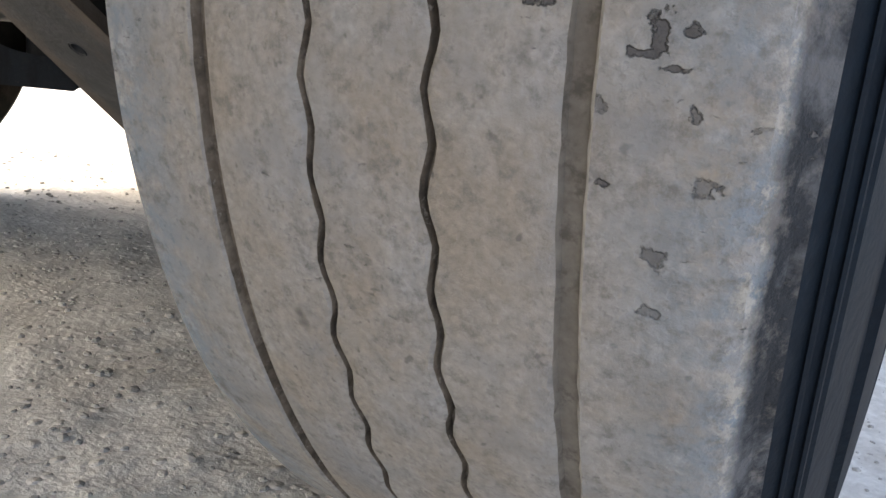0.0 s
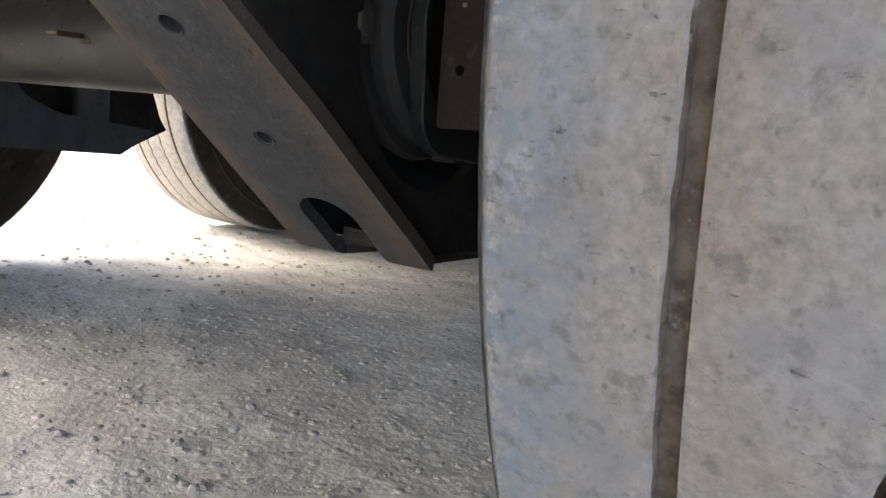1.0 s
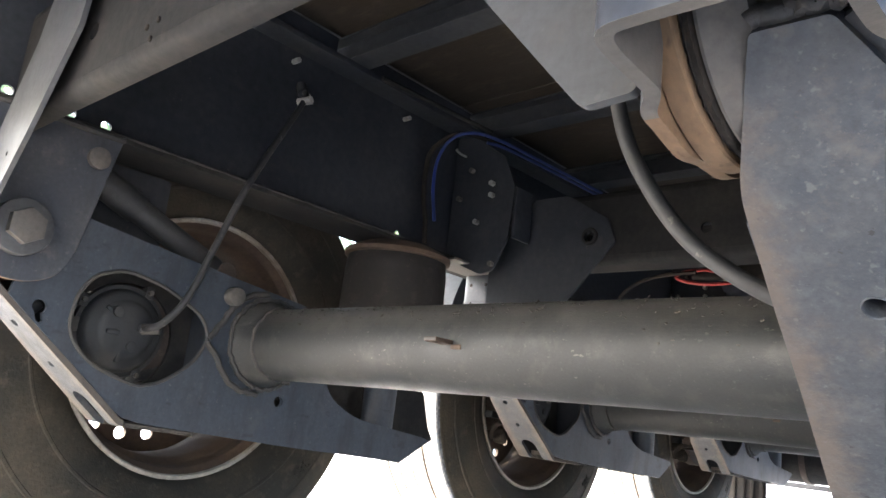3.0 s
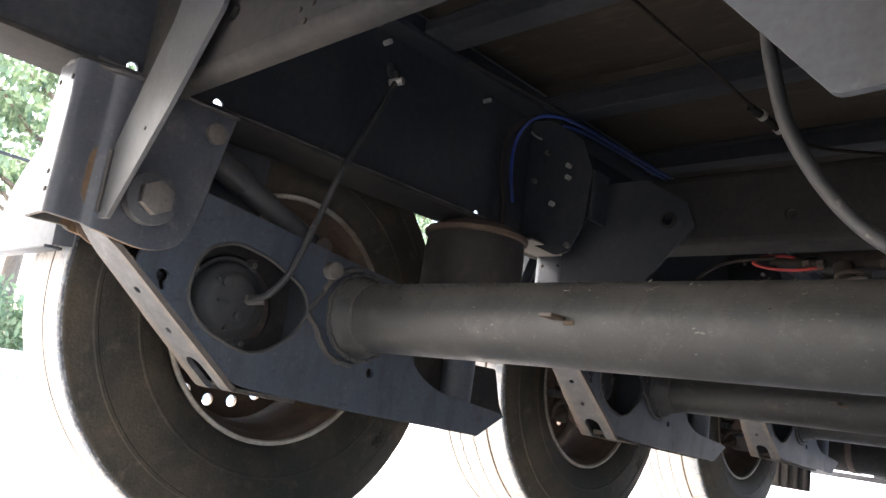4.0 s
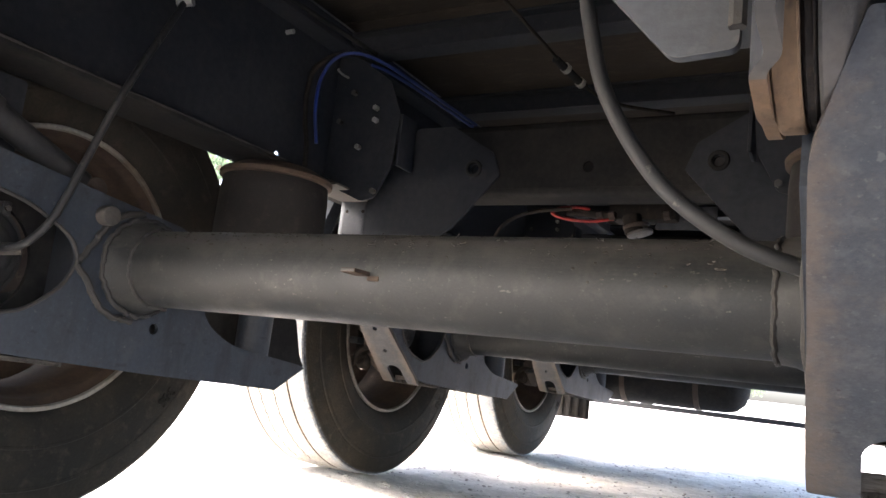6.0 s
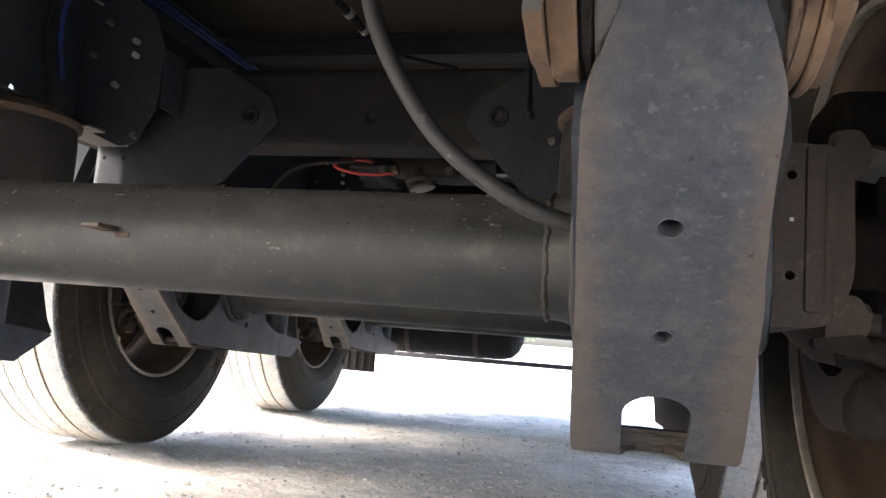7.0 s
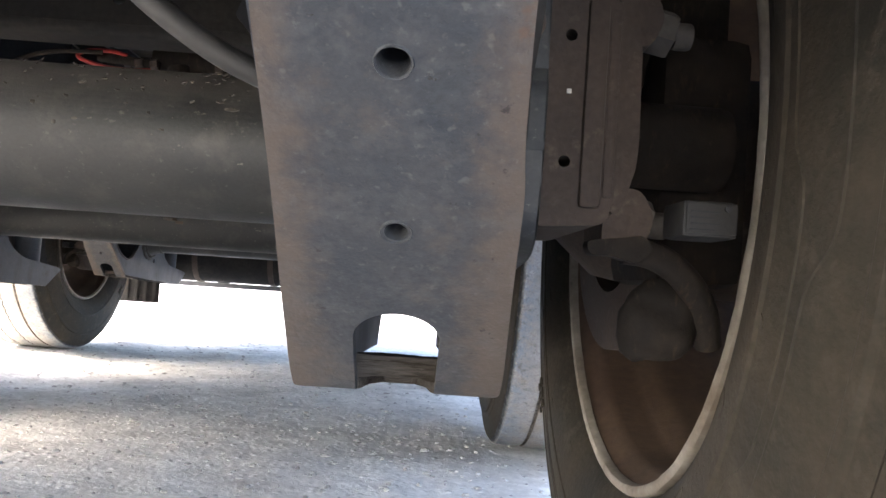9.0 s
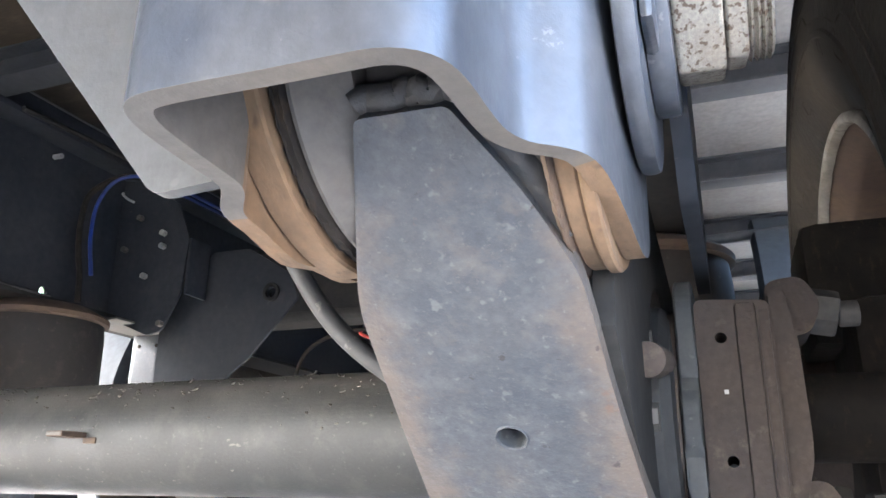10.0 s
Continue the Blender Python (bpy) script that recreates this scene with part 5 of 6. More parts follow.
        part("wear_pad", pad, PAD, h, "tan rusted wear pad", s)
    for x0, x1, r, cy, cz in ((0.5702, 0.5776, 0.0848, -0.513, 0.648), (0.6605, 0.6645, 0.079, EYE_Y, EYE_Z)):
        part("rubber_bush", lathe([(x0, 0.02), (x0, r - 0.003), (x0 + 0.002, r), (x0 * 0.7 + x1 * 0.3, r - 0.0008), (x0 * 0.3 + x1 * 0.7, r - 0.0004), (x1 - 0.002, r), (x1, r - 0.005), (x1, 0.02)], (0, cy, cz), 180, closed=True,
                                  wobble=lambda i, a: (0, 0.0022 * noise.noise(Vector((math.cos(a) * 26, math.sin(a) * 26, i * 2.0))))), RUBBER if x0 < 0.6 else RUST, h, "", s)
    part("rear_gusset", plate(rounded([(-0.447, 0.826), (-0.200, 0.826), (-0.200, 0.640), (-0.214, 0.610), (-0.415, 0.610), (-0.447, 0.640)], 0.008), [], plane_yz(0.6990), 0.009), BLACK, h, "black rear gusset", s, bevel=0.001)
    bolt_z = EYE_Z + 0.029
    head_z = bolt_z if s > 0 else EYE_Z
    part("washer", rod((0.520, EYE_Y, head_z), (0.5455, EYE_Y, head_z), 0.044, 40, soft=0.004), BRACE, h, "", s)
    part("bolt_head", rod((0.502, EYE_Y, head_z), (0.520, EYE_Y, head_z), 0.029, 6, soft=0.002), BOLT, h, "", s)
    part("outer_washer", rod((0.6868, EYE_Y, bolt_z), (0.6955, EYE_Y, bolt_z), 0.066, 48, soft=0.003), STEEL, h, "", s)
    part("cam_washer", join(rod((0.6955, EYE_Y, bolt_z), (0.7058, EYE_Y, bolt_z), 0.043, 40, soft=0.002), box((0.6958, EYE_Y - 0.052, bolt_z - 0.034), (0.7012, EYE_Y - 0.02, bolt_z + 0.03), 0.003)), STEEL, h, "", s)
    hexagon = [(math.cos(radians(20 + 60 * k)), math.sin(radians(20 + 60 * k))) for k in range(6)]
    nut = part("nut", plate([(EYE_Y + 0.0335 * u, bolt_z + 0.0335 * v) for u, v in hexagon], [], plane_yz(0.7060), 0.0185), ZINC, h, "rust-spotted zinc nut", s, bevel=0.0018)
    part("lock_nut", plate([(EYE_Y + 0.0295 * u, bolt_z + 0.0295 * v) for u, v in hexagon], [], plane_yz(0.7248), 0.0085), ZINC, nut, "", s, bevel=0.0018)
    thread = [(0.7332 + 0.0012 * i, 0.0255 if i % 2 else 0.0235) for i in range(9)] + [(0.7444, 0.0)]
    part("thread", lathe(thread, (0, EYE_Y, bolt_z), 28), ZINC, nut, "", s)
    part("upper_bolt", rod((0.534, -0.408, 0.780), (0.5450, -0.408, 0.780), 0.019, 24, soft=0.003), BOLT, h, "", s)
    # Dark discs stand in for the darkness of small open holes.
    for x, z in ((0.573, 0.795), (0.575, 0.640), (0.572, 0.612), (0.625, 0.795)):
        part("hole_disc", rod((x, -0.6452, z), (x, -0.634, z), 0.0045, 14), RUBBER, h, "", s)
    part("weld", tube([(0.546, -0.37, 0.825), (0.545, -0.45, 0.824), (0.545, -0.55, 0.825), (0.557, -0.60, 0.824), (0.578, -0.639, 0.825), (0.63, -0.639, 0.824)], 0.0055, 8, 6), WELD, h, "", s)
    return h


hangers = {s: hanger(s) for s in (1, -1)}

for k in (1, 2):
    for s in (1, -1):
        for group in (arms, chambers, calipers, springs, shocks, hangers):
            along(group[s], k)
    along(axles, k)


# ---------------------------------------------------------------- chassis
def rail(s):
    r = thing("chassis_rail", (s * 0.62, 0, 0.826), "black steel chassis rail with a dusty lower flange", "chassis rail", "chassis rails")
    holes = [circle(y + STEP * k, z, 0.010, 14) for k in range(3) for y, z in ((-0.545, 0.864), (-0.443, 0.864), (-0.380, 0.863), (0.359, 0.860))]
    part("web", plate([(-7.0, 0.836), (4.2, 0.836), (4.2, 1.182), (-7.0, 1.182)], holes, plane_yz(0.617), 0.007), BLACK, r, "", s)
    part("bottom_flange", box((0.558, -7.0, 0.826), (0.690, 4.2, 0.8360), 0.002), CROSS, r, "dusty lower flange", s)
    part("top_flange", box((0.556, -7.0, 1.1820), (0.690, 4.2, 1.1960), 0.002), BLACK, r, "", s)
    for i in range(-2, 9):
        part("packer", box((0.606, 0.150 + 0.48 * i, 1.1965), (0.632, 0.564 + 0.48 * i, 1.2610), 0.001), BLACK, r, "", s)
    part("weld", tube([(0.559 + 0.002 * (i % 2), -0.62 + 0.05 * i, 0.8360) for i in range(20)], 0.0030, 6, 3), WELD, r, "", s)
    for y, z in ((-0.02, 1.155), (0.02, 1.085), (0.33, 1.155)):
        part("screw", rod((0.596, y, z), (0.617, y, z), 0.0065, 6), SHINY, r, "", s)
    return r


for s in (1, -1):
    rail(s)


def stiffener(s, k):
    b = thing("stiffener_plate", (s * 0.52, 0.54 + STEP * k, 0.80), "black bolted stiffener plate beside the chassis rail", "stiffener plate", "stiffener plates")
    y = 0.540 + STEP * k
    part("sheet", plate(rounded([(0.616, 0.842), (0.495, 0.792), (0.455, 0.800), (0.415, 0.880), (0.405, 1.010), (0.445, 1.100), (0.55, 1.17), (0.616, 1.18)], 0.01), [], plane_xz(y), 0.006), BLACK, b, "", s, bevel=0.001)
    part("edge_fold", box((0.398, y, 0.880), (0.405, y + 0.07, 1.012), 0.002), BLACK, b, "", s)
    for x, z in ((0.518, 0.930), (0.475, 0.998), (0.477, 1.030), (0.585, 1.00), (0.55, 1.075), (0.456, 0.815)):
        # Three of the bolts get the bright steel to stand in for glints.
        part("bolt", rod((x, y - 0.012, z), (x, y, z), 0.0075, 6), SHINY if z in (0.93, 1.03, 0.998) else BOLT, b, "", s)
    # Pale sheet added for the light that the rail flange catches here.
    part("foot", box((0.530, y - 0.055, 0.8205), (0.645, y + 0.120, 0.8255), 0.001), EYE, b, "pale sheet standing in for the lit rail flange", s)
    part("cable_tie", tube([(0.575, y - 0.006, 1.118), (0.590, y - 0.012, 1.126), (0.608, y - 0.012, 1.140), (0.612, y - 0.006, 1.146)], 0.0030, 6, 4), SHINY, b, "pale cable tie", s)
    return b


for s in (1, -1):
    for k in (0, 1):
        stiffener(s, k)


def crossmember(y, zlo, zhi, shift, hole_z, label, reach=0.085):
    c = thing("crossmember", (0, y, zlo), label, "crossmember", "crossmembers")
    holes = [circle(shift + 0.281 * i, hole_z, 0.0125, 18) for i in (-1, 0, 1)]
    part("web", plate([(-0.56, zlo + 0.02), (0.56, zlo + 0.02), (0.56, zhi - 0.02), (-0.56, zhi - 0.02)], holes, plane_xz(y), 0.007), CROSS, c)
    low = [(y + 0.0035, zlo + 0.02), (y + 0.0045, zlo + 0.011), (y + 0.009, zlo + 0.0055), (y + 0.018, zlo + 0.0035), (y + reach, zlo + 0.0035)]
    part("lower_flange", sheet(low, -0.56, 0.56, 0.007, plane_yz(0)), CROSS, c)
    part("upper_flange", sheet([(a, zlo + zhi - b) for a, b in low], -0.56, 0.56, 0.007, plane_yz(0)), CROSS, c)
    return c


front_member = crossmember(-0.548, 0.785, 0.99, 0.0, 0.87, "dusty pressed steel crossmember between the rails", 0.030)
# Not raised rivets: dark discs drawn on the web for small open holes.
for x, z in ((-0.085, 0.827), (-0.112, 0.825), (-0.097, 0.806), (0.09, 0.827), (0.115, 0.82)):
    part("rivet", rod((x, -0.5505, z), (x, -0.545, z), 0.0042, 12, soft=0.001), RUBBER, front_member)
crossmember(0.632, 0.822, 1.003, 0.053, 0.889, "black pressed steel crossmember with three round holes")
crossmember(0.632 + STEP, 0.822, 1.003, 0.053, 0.889, "black pressed steel crossmember with three round holes")


def brace(s, y, outline, holes, mat, label):
    b = thing("hanger_brace", (s * 0.5, y, min(p[1] for p in outline)), label, "brace", "hanger braces")
    part("sheet", plate(rounded(outline, 0.006), holes, plane_xz(y), 0.007), mat, b, "", s, bevel=0.0012)
    z0 = min(p[1] for p in outline)
    part("foot_weld", tube([(0.5420 if y < 0 else 0.5305, y - 0.002, z0 + 0.012 + 0.02 * i) for i in range(6)], 0.0045, 7, 4), WELD, b, "", s)
    return b


for s in (1, -1):
    brace(s, -0.570, [(0.543, 0.584), (0.510, 0.582), (0.378, 0.735), (0.275, 0.868), (0.262, 0.960), (0.40, 0.960), (0.425, 0.885), (0.543, 0.70)], [circle(0.44, 0.715, 0.0035, 10)], BRACE, "grey flat steel brace from the hanger to the crossmember")
    for k in (0, 1):
        x0 = 0.334 if s > 0 else 0.228
        rear = brace(s, 0.622 + STEP * k, [(x0 - 0.068, 0.872), (x0 - 0.045, 0.93), (x0 + 0.07, 1.0), (x0 + 0.17, 1.0), (0.531, 0.83), (0.531, 0.585), (0.49, 0.585), (x0 + 0.05, 0.742)],
              [circle(x0, 0.889, 0.0125, 18)], BLACK, "black flat steel brace bolted to the crossmember")
        part("hole_collar", plate(circle(x0, 0.889, 0.0215, 28), [circle(x0, 0.889, 0.0130, 20)], plane_xz(0.6145 + STEP * k), 0.0080), CROSS, rear, "dusty collar round the hole", s, bevel=0.002)


# deck and floor beams
deck = thing("cargo_floor", (0, -1.4, 1.262), "brown plywood trailer floor seen from below", "floor", kind="structure")
for i in range(12):
    y0 = -7.0 + i * 0.94
    part("panel", box((-0.60, y0, 1.262), (0.60, y0 + 0.936, 1.285), 0.001), DECK, deck)
for s in (1, -1):
    part("outer_panel", box((0.604, -7.0, 1.262), (1.235, 4.25, 1.285), 0.001), PALE, deck, "pale outer floor panel", s)
    part("side_profile", sheet([(1.19, 1.15), (1.25, 1.15), (1.255, 1.155), (1.255, 1.36), (1.25, 1.365), (1.19, 1.365)], -7.0, 4.25, 0.006, Matrix(((1, 0, 0, 0), (0, 0, 1, 0), (0, 1, 0, 0), (0, 0, 0, 1)))), PALE, deck, "pale side profile of the floor", s)


def floor_beam():
    b = thing("floor_beam", (0, 0, 1.196), "black steel floor beam under the trailer deck", "floor beam", "floor beams")
    part("beam_web", box((-1.19, 0.024, 1.2030), (1.19, 0.030, 1.2560)), BLACK, b)
    part("beam_flange", box((-1.19, -0.004, 1.1965), (1.19, 0.058, 1.2030), 0.001), BLACK, b)
    part("beam_flange", box((-1.19, -0.004, 1.2560), (1.19, 0.058, 1.2615), 0.001), BLACK, b)
    return b


beam = floor_beam()
beam.location.y = 0.09
for i in range(-14, 9):
    if i:
        copy_thing(beam, Matrix.Translation((0, 0.09 + 0.48 * i, 1.196)))


# ---------------------------------------------------------------- hoses and cables
def line_thing(name, points, r, mat, label, category, seg=10):
    o = Vector(points[0])
    t = thing(name, o, label, category)
    part("hose" if "hose" in name else "cable", tube(points, r, seg, 10), mat, t)
    return t


h1 = line_thing("brake_hose", [(-0.620, -0.234, 0.522), (-0.596, -0.236, 0.524), (-0.574, -0.222, 0.536), (-0.560, -0.194, 0.585), (-0.553, -0.165, 0.680), (-0.552, -0.128, 0.795), (-0.556, -0.090, 0.885), (-0.566, -0.040, 0.985), (-0.576, -0.004, 1.058), (-0.590, 0.006, 1.085), (-0.614, 0.010, 1.094)], 0.0066, HOSE, "grey rubber brake hose bending up to the rail", "hose")
part("tie", rod((-0.560, 0.004, 1.061), (-0.590, -0.008, 1.057), 0.0090, 8), SHINY, h1, "pale cable tie")
part("elbow", rod((-0.600, 0.008, 1.085), (-0.617, 0.010, 1.110), 0.0130, 10), BLACK, h1)
part("crimp", rod((-0.622, -0.236, 0.521), (-0.603, -0.212, 0.526), 0.0105, 14), BOLT, h1)
h2 = line_thing("brake_hose", [(0.620, -0.234, 0.522), (0.590, -0.262, 0.519), (0.556, -0.288, 0.522), (0.510, -0.297, 0.539), (0.457, -0.300, 0.576), (0.420, -0.301, 0.620), (0.387, -0.302, 0.680), (0.370, -0.302, 0.740), (0.359, -0.300, 0.80), (0.352, -0.296, 0.90), (0.350, -0.293, 1.0), (0.350, -0.29, 1.21)], 0.0074, HOSE, "grey rubber brake hose hanging in a wide bend", "hose", 14)
part("crimp", rod((0.622, -0.234, 0.522), (0.592, -0.246, 0.522), 0.0112, 14), BOLT, h2)
line_thing("air_line", [(-0.450, 1.02, 1.150), (-0.456, 0.86, 1.150), (-0.463, 0.70, 1.150), (-0.474, 0.56, 1.152), (-0.500, 0.475, 1.150), (-0.540, 0.436, 1.130), (-0.572, 0.424, 1.075), (-0.574, 0.420, 0.995), (-0.556, 0.420, 0.905)], 0.0046, BLUE, "blue nylon air line along the rail", "air line", 8)
line_thing("air_line", [(-0.461, 1.02, 1.144), (-0.467, 0.86, 1.144), (-0.474, 0.70, 1.144), (-0.486, 0.58, 1.145), (-0.505, 0.53, 1.145)], 0.0042, BLUE, "short blue nylon air line beside the rail", "air line", 8)
line_thing("air_hose", [(-0.50, 0.60, 1.158), (-0.525, 0.46, 1.148), (-0.580, 0.412, 1.10), (-0.596, 0.408, 1.035), (-0.590, 0.408, 0.96), (-0.578, 0.410, 0.905), (-0.574, 0.412, 0.845)], 0.0065, RUBBER, "black rubber air hose down to the air spring", "hose", 8)
line_thing("cable_conduit", [(-0.545, 0.18, 1.186), (-0.53, 0.36, 1.186), (-0.51, 0.55, 1.183)], 0.006, CROSS, "dusty conduit under the floor", "conduit", 8)
c1 = line_thing("sensor_cable", [(-0.13, 0.05, 1.235), (-0.10, 0.22, 1.21), (-0.06, 0.42, 1.17), (-0.02, 0.62, 1.128), (0.0, 0.70, 1.112), (0.05, 0.80, 1.10), (0.16, 0.95, 1.12)], 0.0045, RUBBER, "thin black sensor cable with a plug", "cable", 8)
part("plug", rod((-0.03, 0.585, 1.134), (0.003, 0.705, 1.110), 0.0095, 12), CROSS, c1)
part("plug_ring", rod((-0.020, 0.620, 1.128), (-0.017, 0.632, 1.1255), 0.0125, 12), SHINY, c1)
part("plug_ring", rod((-0.004, 0.680, 1.115), (-0.001, 0.692, 1.1125), 0.0125, 12), SHINY, c1)
line_thing("sensor_cable", [(-0.205, 0.70, 0.70), (-0.190, 0.715, 0.760), (-0.155, 0.73, 0.795), (-0.10, 0.74, 0.813), (-0.02, 0.75, 0.820)], 0.0045, RUBBER, "thin grey cable below the crossmember", "cable", 8)
line_thing("red_cable", [(0.070, 0.80, 0.806), (0.030, 0.785, 0.798), (-0.015, 0.776, 0.797), (-0.055, 0.772, 0.804), (-0.078, 0.771, 0.815), (-0.060, 0.771, 0.826), (-0.015, 0.775, 0.830), (0.012, 0.79, 0.828)], 0.0040, RED, "loop of red cable below the crossmember", "cable", 8)
valve = thing("air_valve", (0.10, 0.83, 0.77), "dusty air valve with fittings below the crossmember", "air valve")
part("body", box((0.055, 0.80, 0.806), (0.215, 0.87, 0.850), 0.008), RUBBER, valve)
part("arm", tube([(-0.045, 0.79, 0.822), (0.02, 0.795, 0.818), (0.075, 0.80, 0.812)], 0.010, 10, 5), RUBBER, valve)
part("stem", rod((0.122, 0.80, 0.770), (0.112, 0.80, 0.815), 0.022, 20, soft=0.004), RUBBER, valve)
part("dome", rod((0.126, 0.80, 0.784), (0.124, 0.80, 0.792), 0.031, 24, soft=0.003), CAST, valve)
part("dome", rod((0.136, 0.80, 0.768), (0.134, 0.80, 0.775), 0.031, 24, soft=0.003), BOLT, valve)
for x in (0.03, 0.06, 0.19):
    part("fitting", rod((x, 0.792, 0.812), (x + 0.014, 0.792, 0.814), 0.011, 6), CAST, valve)
part("bracket", box((0.16, 0.84, 0.79), (0.30, 0.846, 0.845), 0.002), BLACK, valve)
tank = thing("air_tank", (-0.18, 3.35, 0.333), "dusty dark air tank below the rear frame", "air tank")
part("shell", lathe([(-0.62, 0.0), (-0.615, 0.06), (-0.595, 0.11), (-0.55, 0.145), (-0.50, 0.152), (0.16, 0.152), (0.21, 0.140), (0.250, 0.105), (0.268, 0.06), (0.272, 0.0)], (-0.18, 3.35, 0.4850), 56), CROSS, tank)
for x in (-0.55, -0.16):
    part("strap", lathe([(-0.014, 0.1525), (-0.014, 0.156), (0.014, 0.156), (0.014, 0.1525)], (x, 3.35, 0.4850), 56), CAST, tank)
    part("mount", box((x - 0.02, 3.33, 0.62), (x + 0.02, 3.37, 1.262), 0.003), BLACK, tank)
bar = thing("underrun_bar", (0, 3.95, 0.30), "dark steel rear underrun bar", "bumper")
part("beam", box((-1.1, 3.93, 0.288), (1.1, 4.0, 0.318), 0.006), BLACK, bar)
for s in (1, -1):
    part("post", box((0.55, 3.93, 0.318), (0.62, 3.97, 0.830), 0.004), BLACK, bar, "", s)


sill = thing("rear_crossbeam", (0, 4.12, 0.60), "black steel crossbeam closing the rear of the frame", "crossbeam")
part("web", box((-1.18, 4.12, 0.62), (1.18, 4.13, 1.2615), 0.002), BLACK, sill)
part("lower_flange", box((-1.18, 4.06, 0.61), (1.18, 4.13, 0.62), 0.002), BLACK, sill)


def mud_flap(s):
    f = thing("mud_flap", (s * 0.95, 3.25, 0.2), "ribbed dark rubber mud flap behind the last wheel", "mud flap", "mud flaps")
    part("flap_sheet", box((0.735, 3.25, 0.205), (1.17, 3.262, 0.78), 0.002), BELLOWS, f, "", s)
    for i in range(9):
        part("rib", box((0.745 + 0.048 * i, 3.243, 0.215), (0.765 + 0.048 * i, 3.250, 0.74), 0.002), BELLOWS, f, "", s)
    part("hanger_rod", rod((0.60, 3.27, 0.77), (1.20, 3.27, 0.77), 0.016, 14), BLACK, f, "", s)
    return f


for s in (1, -1):
    mud_flap(s)


def fender(s):
    f = thing("fender", (s * 1.0, 0, 0.55), "grey plastic wheel fender with a rolled edge", "fender", "fenders")
    bm = bmesh.new()
    prof = [(0.795, 0.545), (0.797, 0.566), (0.805, 0.577), (1.165, 0.577), (1.177, 0.566), (1.180, 0.545), (1.176, 0.545), (1.173, 0.564), (1.164, 0.573), (0.806, 0.573), (0.801, 0.564), (0.799, 0.545)]
    rings = []
    for i in range(25):
        a = radians(120 + (184 - 120) * i / 24)
        rings.append([bm.verts.new((x, 0.02 + (r - 0.014) * math.cos(a), 0.600 + (r - 0.014) * math.sin(a))) for x, r in prof])
    k = len(prof)
    for a, b in zip(rings, rings[1:]):
        for j in range(k):
            bm.faces.new((a[j], a[(j + 1) % k], b[(j + 1) % k], b[j]))
    bm.faces.new(rings[0])
    bm.faces.new(rings[-1])
    bmesh.ops.recalc_face_normals(bm, faces=bm.faces)
    part("arch", bm, FENDER, f, "", s)
    part("front_lip", box((0.800, -0.556, 0.553), (1.176, -0.524, 0.559), 0.002), FENDER, f, "", s)
    part("stay", rod((0.64, -0.33, 1.02), (1.15, -0.33, 1.045), 0.012, 14), BLACK, f, "", s)
    return f


for s in (1, -1):
    f = fender(s)
    for k in (1, 2):
        along(f, k)


# ---------------------------------------------------------------- distance
barrier = thing("road_barrier", (-8.0, 0, 0), "low pale blue barrier along the edge of the yard", "barrier")
for i in range(-6, 12):
    part("segment", box((-8.12, 2.0 * i, -0.01), (-7.98, 2.0 * i + 1.985, 0.30), 0.012), BARRIER, barrier)


def grass_strip():
    rnd = random.Random(3)
    vs, fs = [], []
    for _ in range(9000):
        x, y = rnd.uniform(-11, -7.86), rnd.uniform(-12, 22)
        if x > -7.97 and rnd.random() < 0.3:
            continue
        hgt, a = rnd.uniform(0.05, 0.16) * (0.6 if x > -7.97 else 2.2), rnd.uniform(0, 6.28)
        dx, dy = 0.012 * math.cos(a), 0.012 * math.sin(a)
        lx, ly = rnd.uniform(-0.05, 0.05), rnd.uniform(-0.05, 0.05)
        o = len(vs)
        vs += [(x - dx, y - dy, 0), (x + dx, y + dy, 0), (x + lx, y + ly, hgt)]
        fs.append((o, o + 1, o + 2))
    m = bpy.data.meshes.new("grass")
    m.from_pydata(vs, [], fs)
    m.materials.append(GRASS)
    tagged(new("grass", m), "dry green grass along the barrier", "grass", kind="stuff")


grass_strip()


def leaf_cloud(rnd, centres, count, size):
    vs, fs = [], []
    for _ in range(count):
        c, r = rnd.choice(centres)
        d = Vector((rnd.gauss(0, 1), rnd.gauss(0, 1), rnd.gauss(0, 1))).normalized() * r * rnd.random() ** 0.45
        p = Vector(c) + d
        t = Euler((rnd.uniform(0, 6.3), rnd.uniform(0, 6.3), rnd.uniform(0, 6.3))).to_matrix()
        w = size * rnd.uniform(0.6, 1.4)
        o = len(vs)
        for q in ((-0.5, 0, 0), (0, -0.28, 0.08), (0.55, 0, 0), (0, 0.28, 0.08)):
            vs.append(tuple(p + t @ (Vector(q) * w)))
        fs.append((o, o + 1, o + 2, o + 3))
    m = bpy.data.meshes.new("leaves")
    m.from_pydata(vs, [], fs)
    m.materials.append(LEAF)
    return m


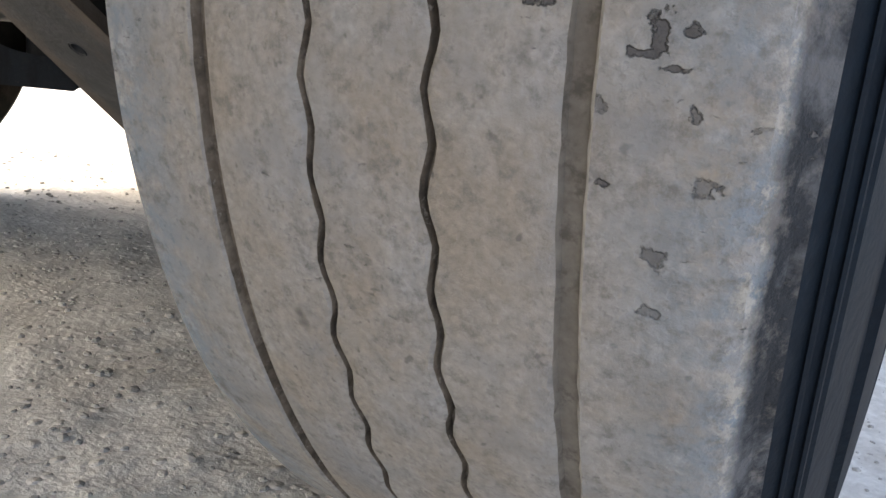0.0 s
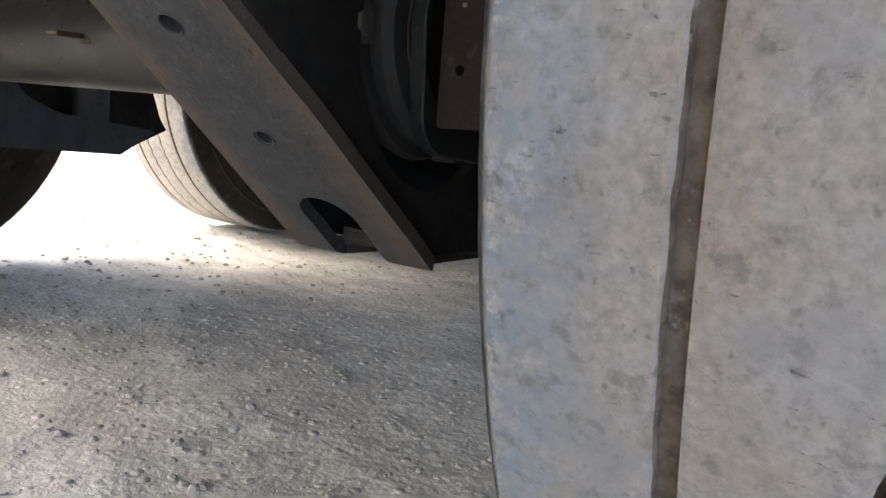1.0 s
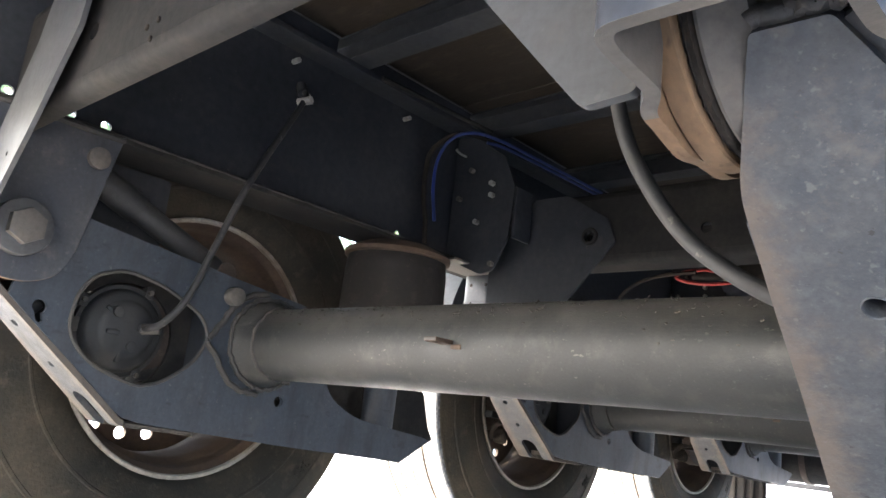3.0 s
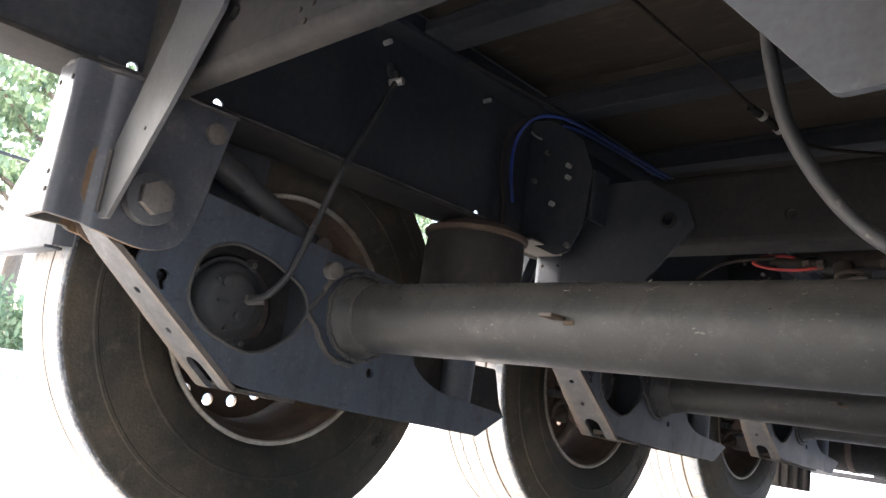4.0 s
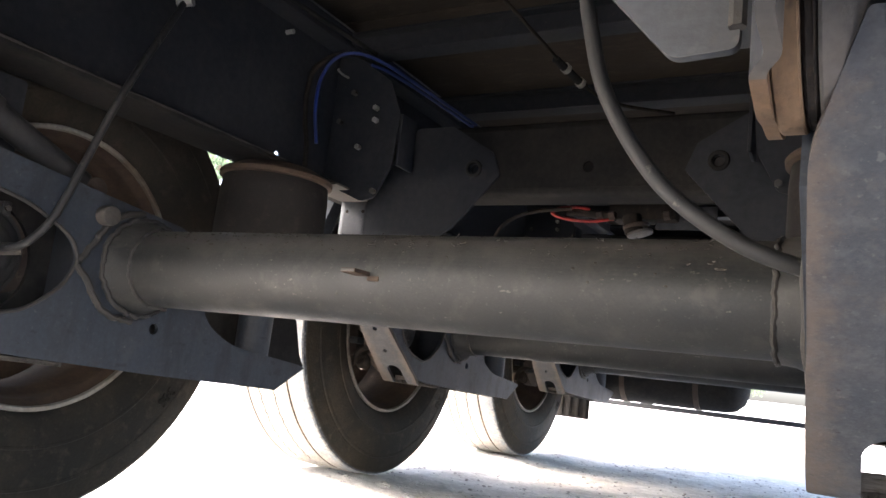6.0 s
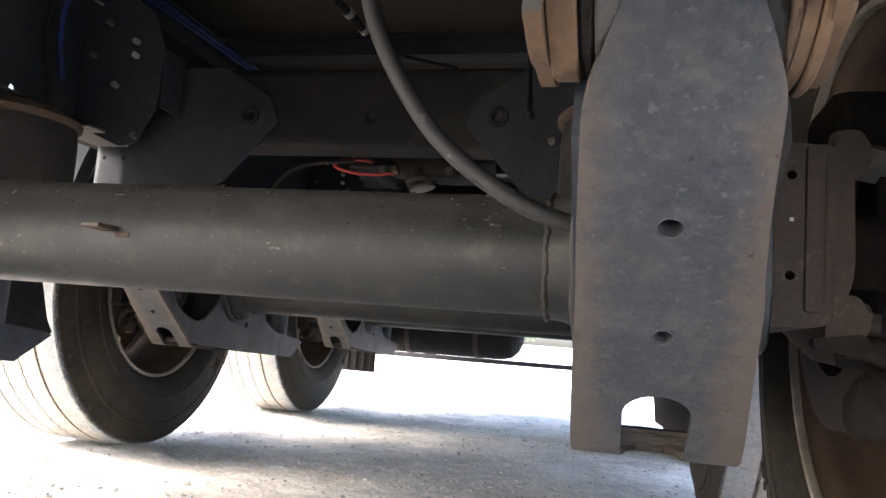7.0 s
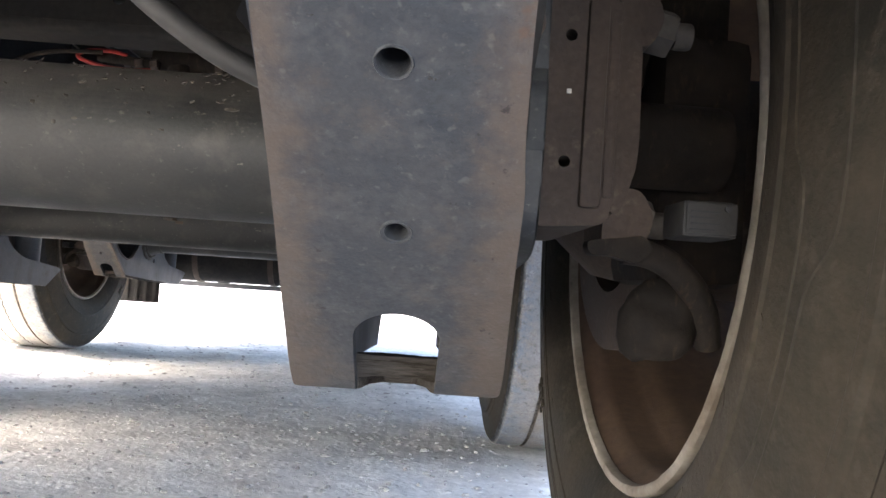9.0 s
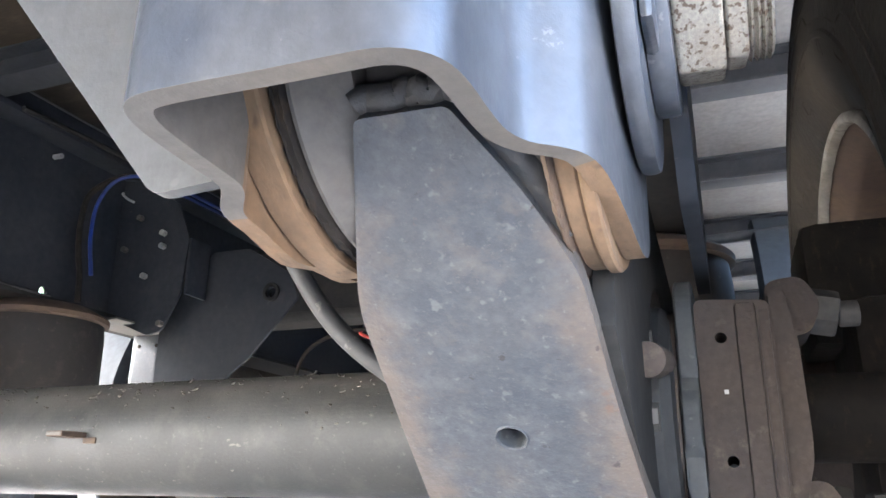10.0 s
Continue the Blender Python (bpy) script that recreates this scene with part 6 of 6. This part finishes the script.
def tree(seed, height, low):
    rnd = random.Random(seed)
    t = thing("tree", (0, 0, 0), "leafy green tree with a tapered trunk behind the yard", "tree", "trees along the yard")
    centres = []
    top = Vector((rnd.uniform(-0.4, 0.4), rnd.uniform(-0.4, 0.4), height * 0.75))
    stems = [rod((0, 0, 0), top * 0.55, 0.17, 10, 0.11), rod(top * 0.55, top, 0.11, 8, 0.04)]
    for i in range(13):
        f = rnd.uniform(low, 0.95)
        p = top * f
        a = rnd.uniform(0, 6.28)
        q = p + Vector((math.cos(a), math.sin(a), rnd.uniform(0.2, 0.9))) * height * rnd.uniform(0.14, 0.27)
        stems.append(rod(p, q, 0.055, 6, 0.015))
        centres += [(q, rnd.uniform(0.45, 0.95)), ((p + q) / 2, rnd.uniform(0.35, 0.7))]
    centres.append((top, 0.9))
    part("trunk", join(*stems), BARK, t)
    crown = new("crown", leaf_cloud(rnd, centres, 5200, 0.17))
    crown.parent = t
    return t


kinds = [tree(21, 7.5, 0.22), tree(34, 6.4, 0.15), tree(55, 8.5, 0.3)]
rnd_t = random.Random(8)
spots = [(-13.5 - rnd_t.uniform(0, 4), y + rnd_t.uniform(-0.5, 0.5)) for y in (-2.5, 0.6, 3.2, 5.4, 10.6, 13.5, 19.0)]
for i, (x, y) in enumerate(spots):
    m = Matrix.Translation((x, y, -0.02)) @ Matrix.Rotation(rnd_t.uniform(0, 6.28), 4, "Z")
    if i < 3:
        kinds[i].matrix_basis = m
    else:
        copy_thing(kinds[i % 3], m)


def bush(seed):
    rnd = random.Random(seed)
    t = thing("bush", (0, 0, 0), "green bush behind the barrier", "bush", "bushes behind the barrier")
    centres = [((rnd.uniform(-0.9, 0.9), rnd.uniform(-0.9, 0.9), rnd.uniform(0.25, 1.1)), rnd.uniform(0.3, 0.6)) for _ in range(9)]
    part("stem", join(*[rod((0, 0, 0), Vector(c[0]), 0.02, 5, 0.008) for c in centres]), BARK, t)
    crown = new("crown", leaf_cloud(rnd, centres, 2600, 0.11))
    crown.parent = t
    return t


bushes = [bush(2), bush(9)]
for i in range(7):
    m = Matrix.Translation((-10.6 - rnd_t.uniform(0, 1.5), -3 + 1.9 * i, -0.02)) @ Matrix.Rotation(rnd_t.uniform(0, 6.28), 4, "Z")
    if i < 2:
        bushes[i].matrix_basis = m
    else:
        copy_thing(bushes[i % 2], m)
far_trees = [(-30 + 6.0 * i + rnd_t.uniform(-2, 2), 55 + rnd_t.uniform(-6, 10)) for i in range(11)]
for i, (x, y) in enumerate(far_trees):
    copy_thing(kinds[i % 3], Matrix.Translation((x, y, -0.02)) @ Matrix.Rotation(rnd_t.uniform(0, 6.28), 4, "Z"))
wire = line_thing("overhead_wire", [(-9.0, -12, 2.75), (-9.0, 0, 2.5), (-9.0, 6, 2.52), (-9.0, 24, 2.9)], 0.022, BLACK, "dark wire strung between posts along the yard", "wire", 6)
for y, z in ((-12, 2.9), (24, 3.05)):
    part("post", rod((-9.0, y, -0.02), (-9.0, y, z), 0.07, 12, 0.05), BARK, wire)
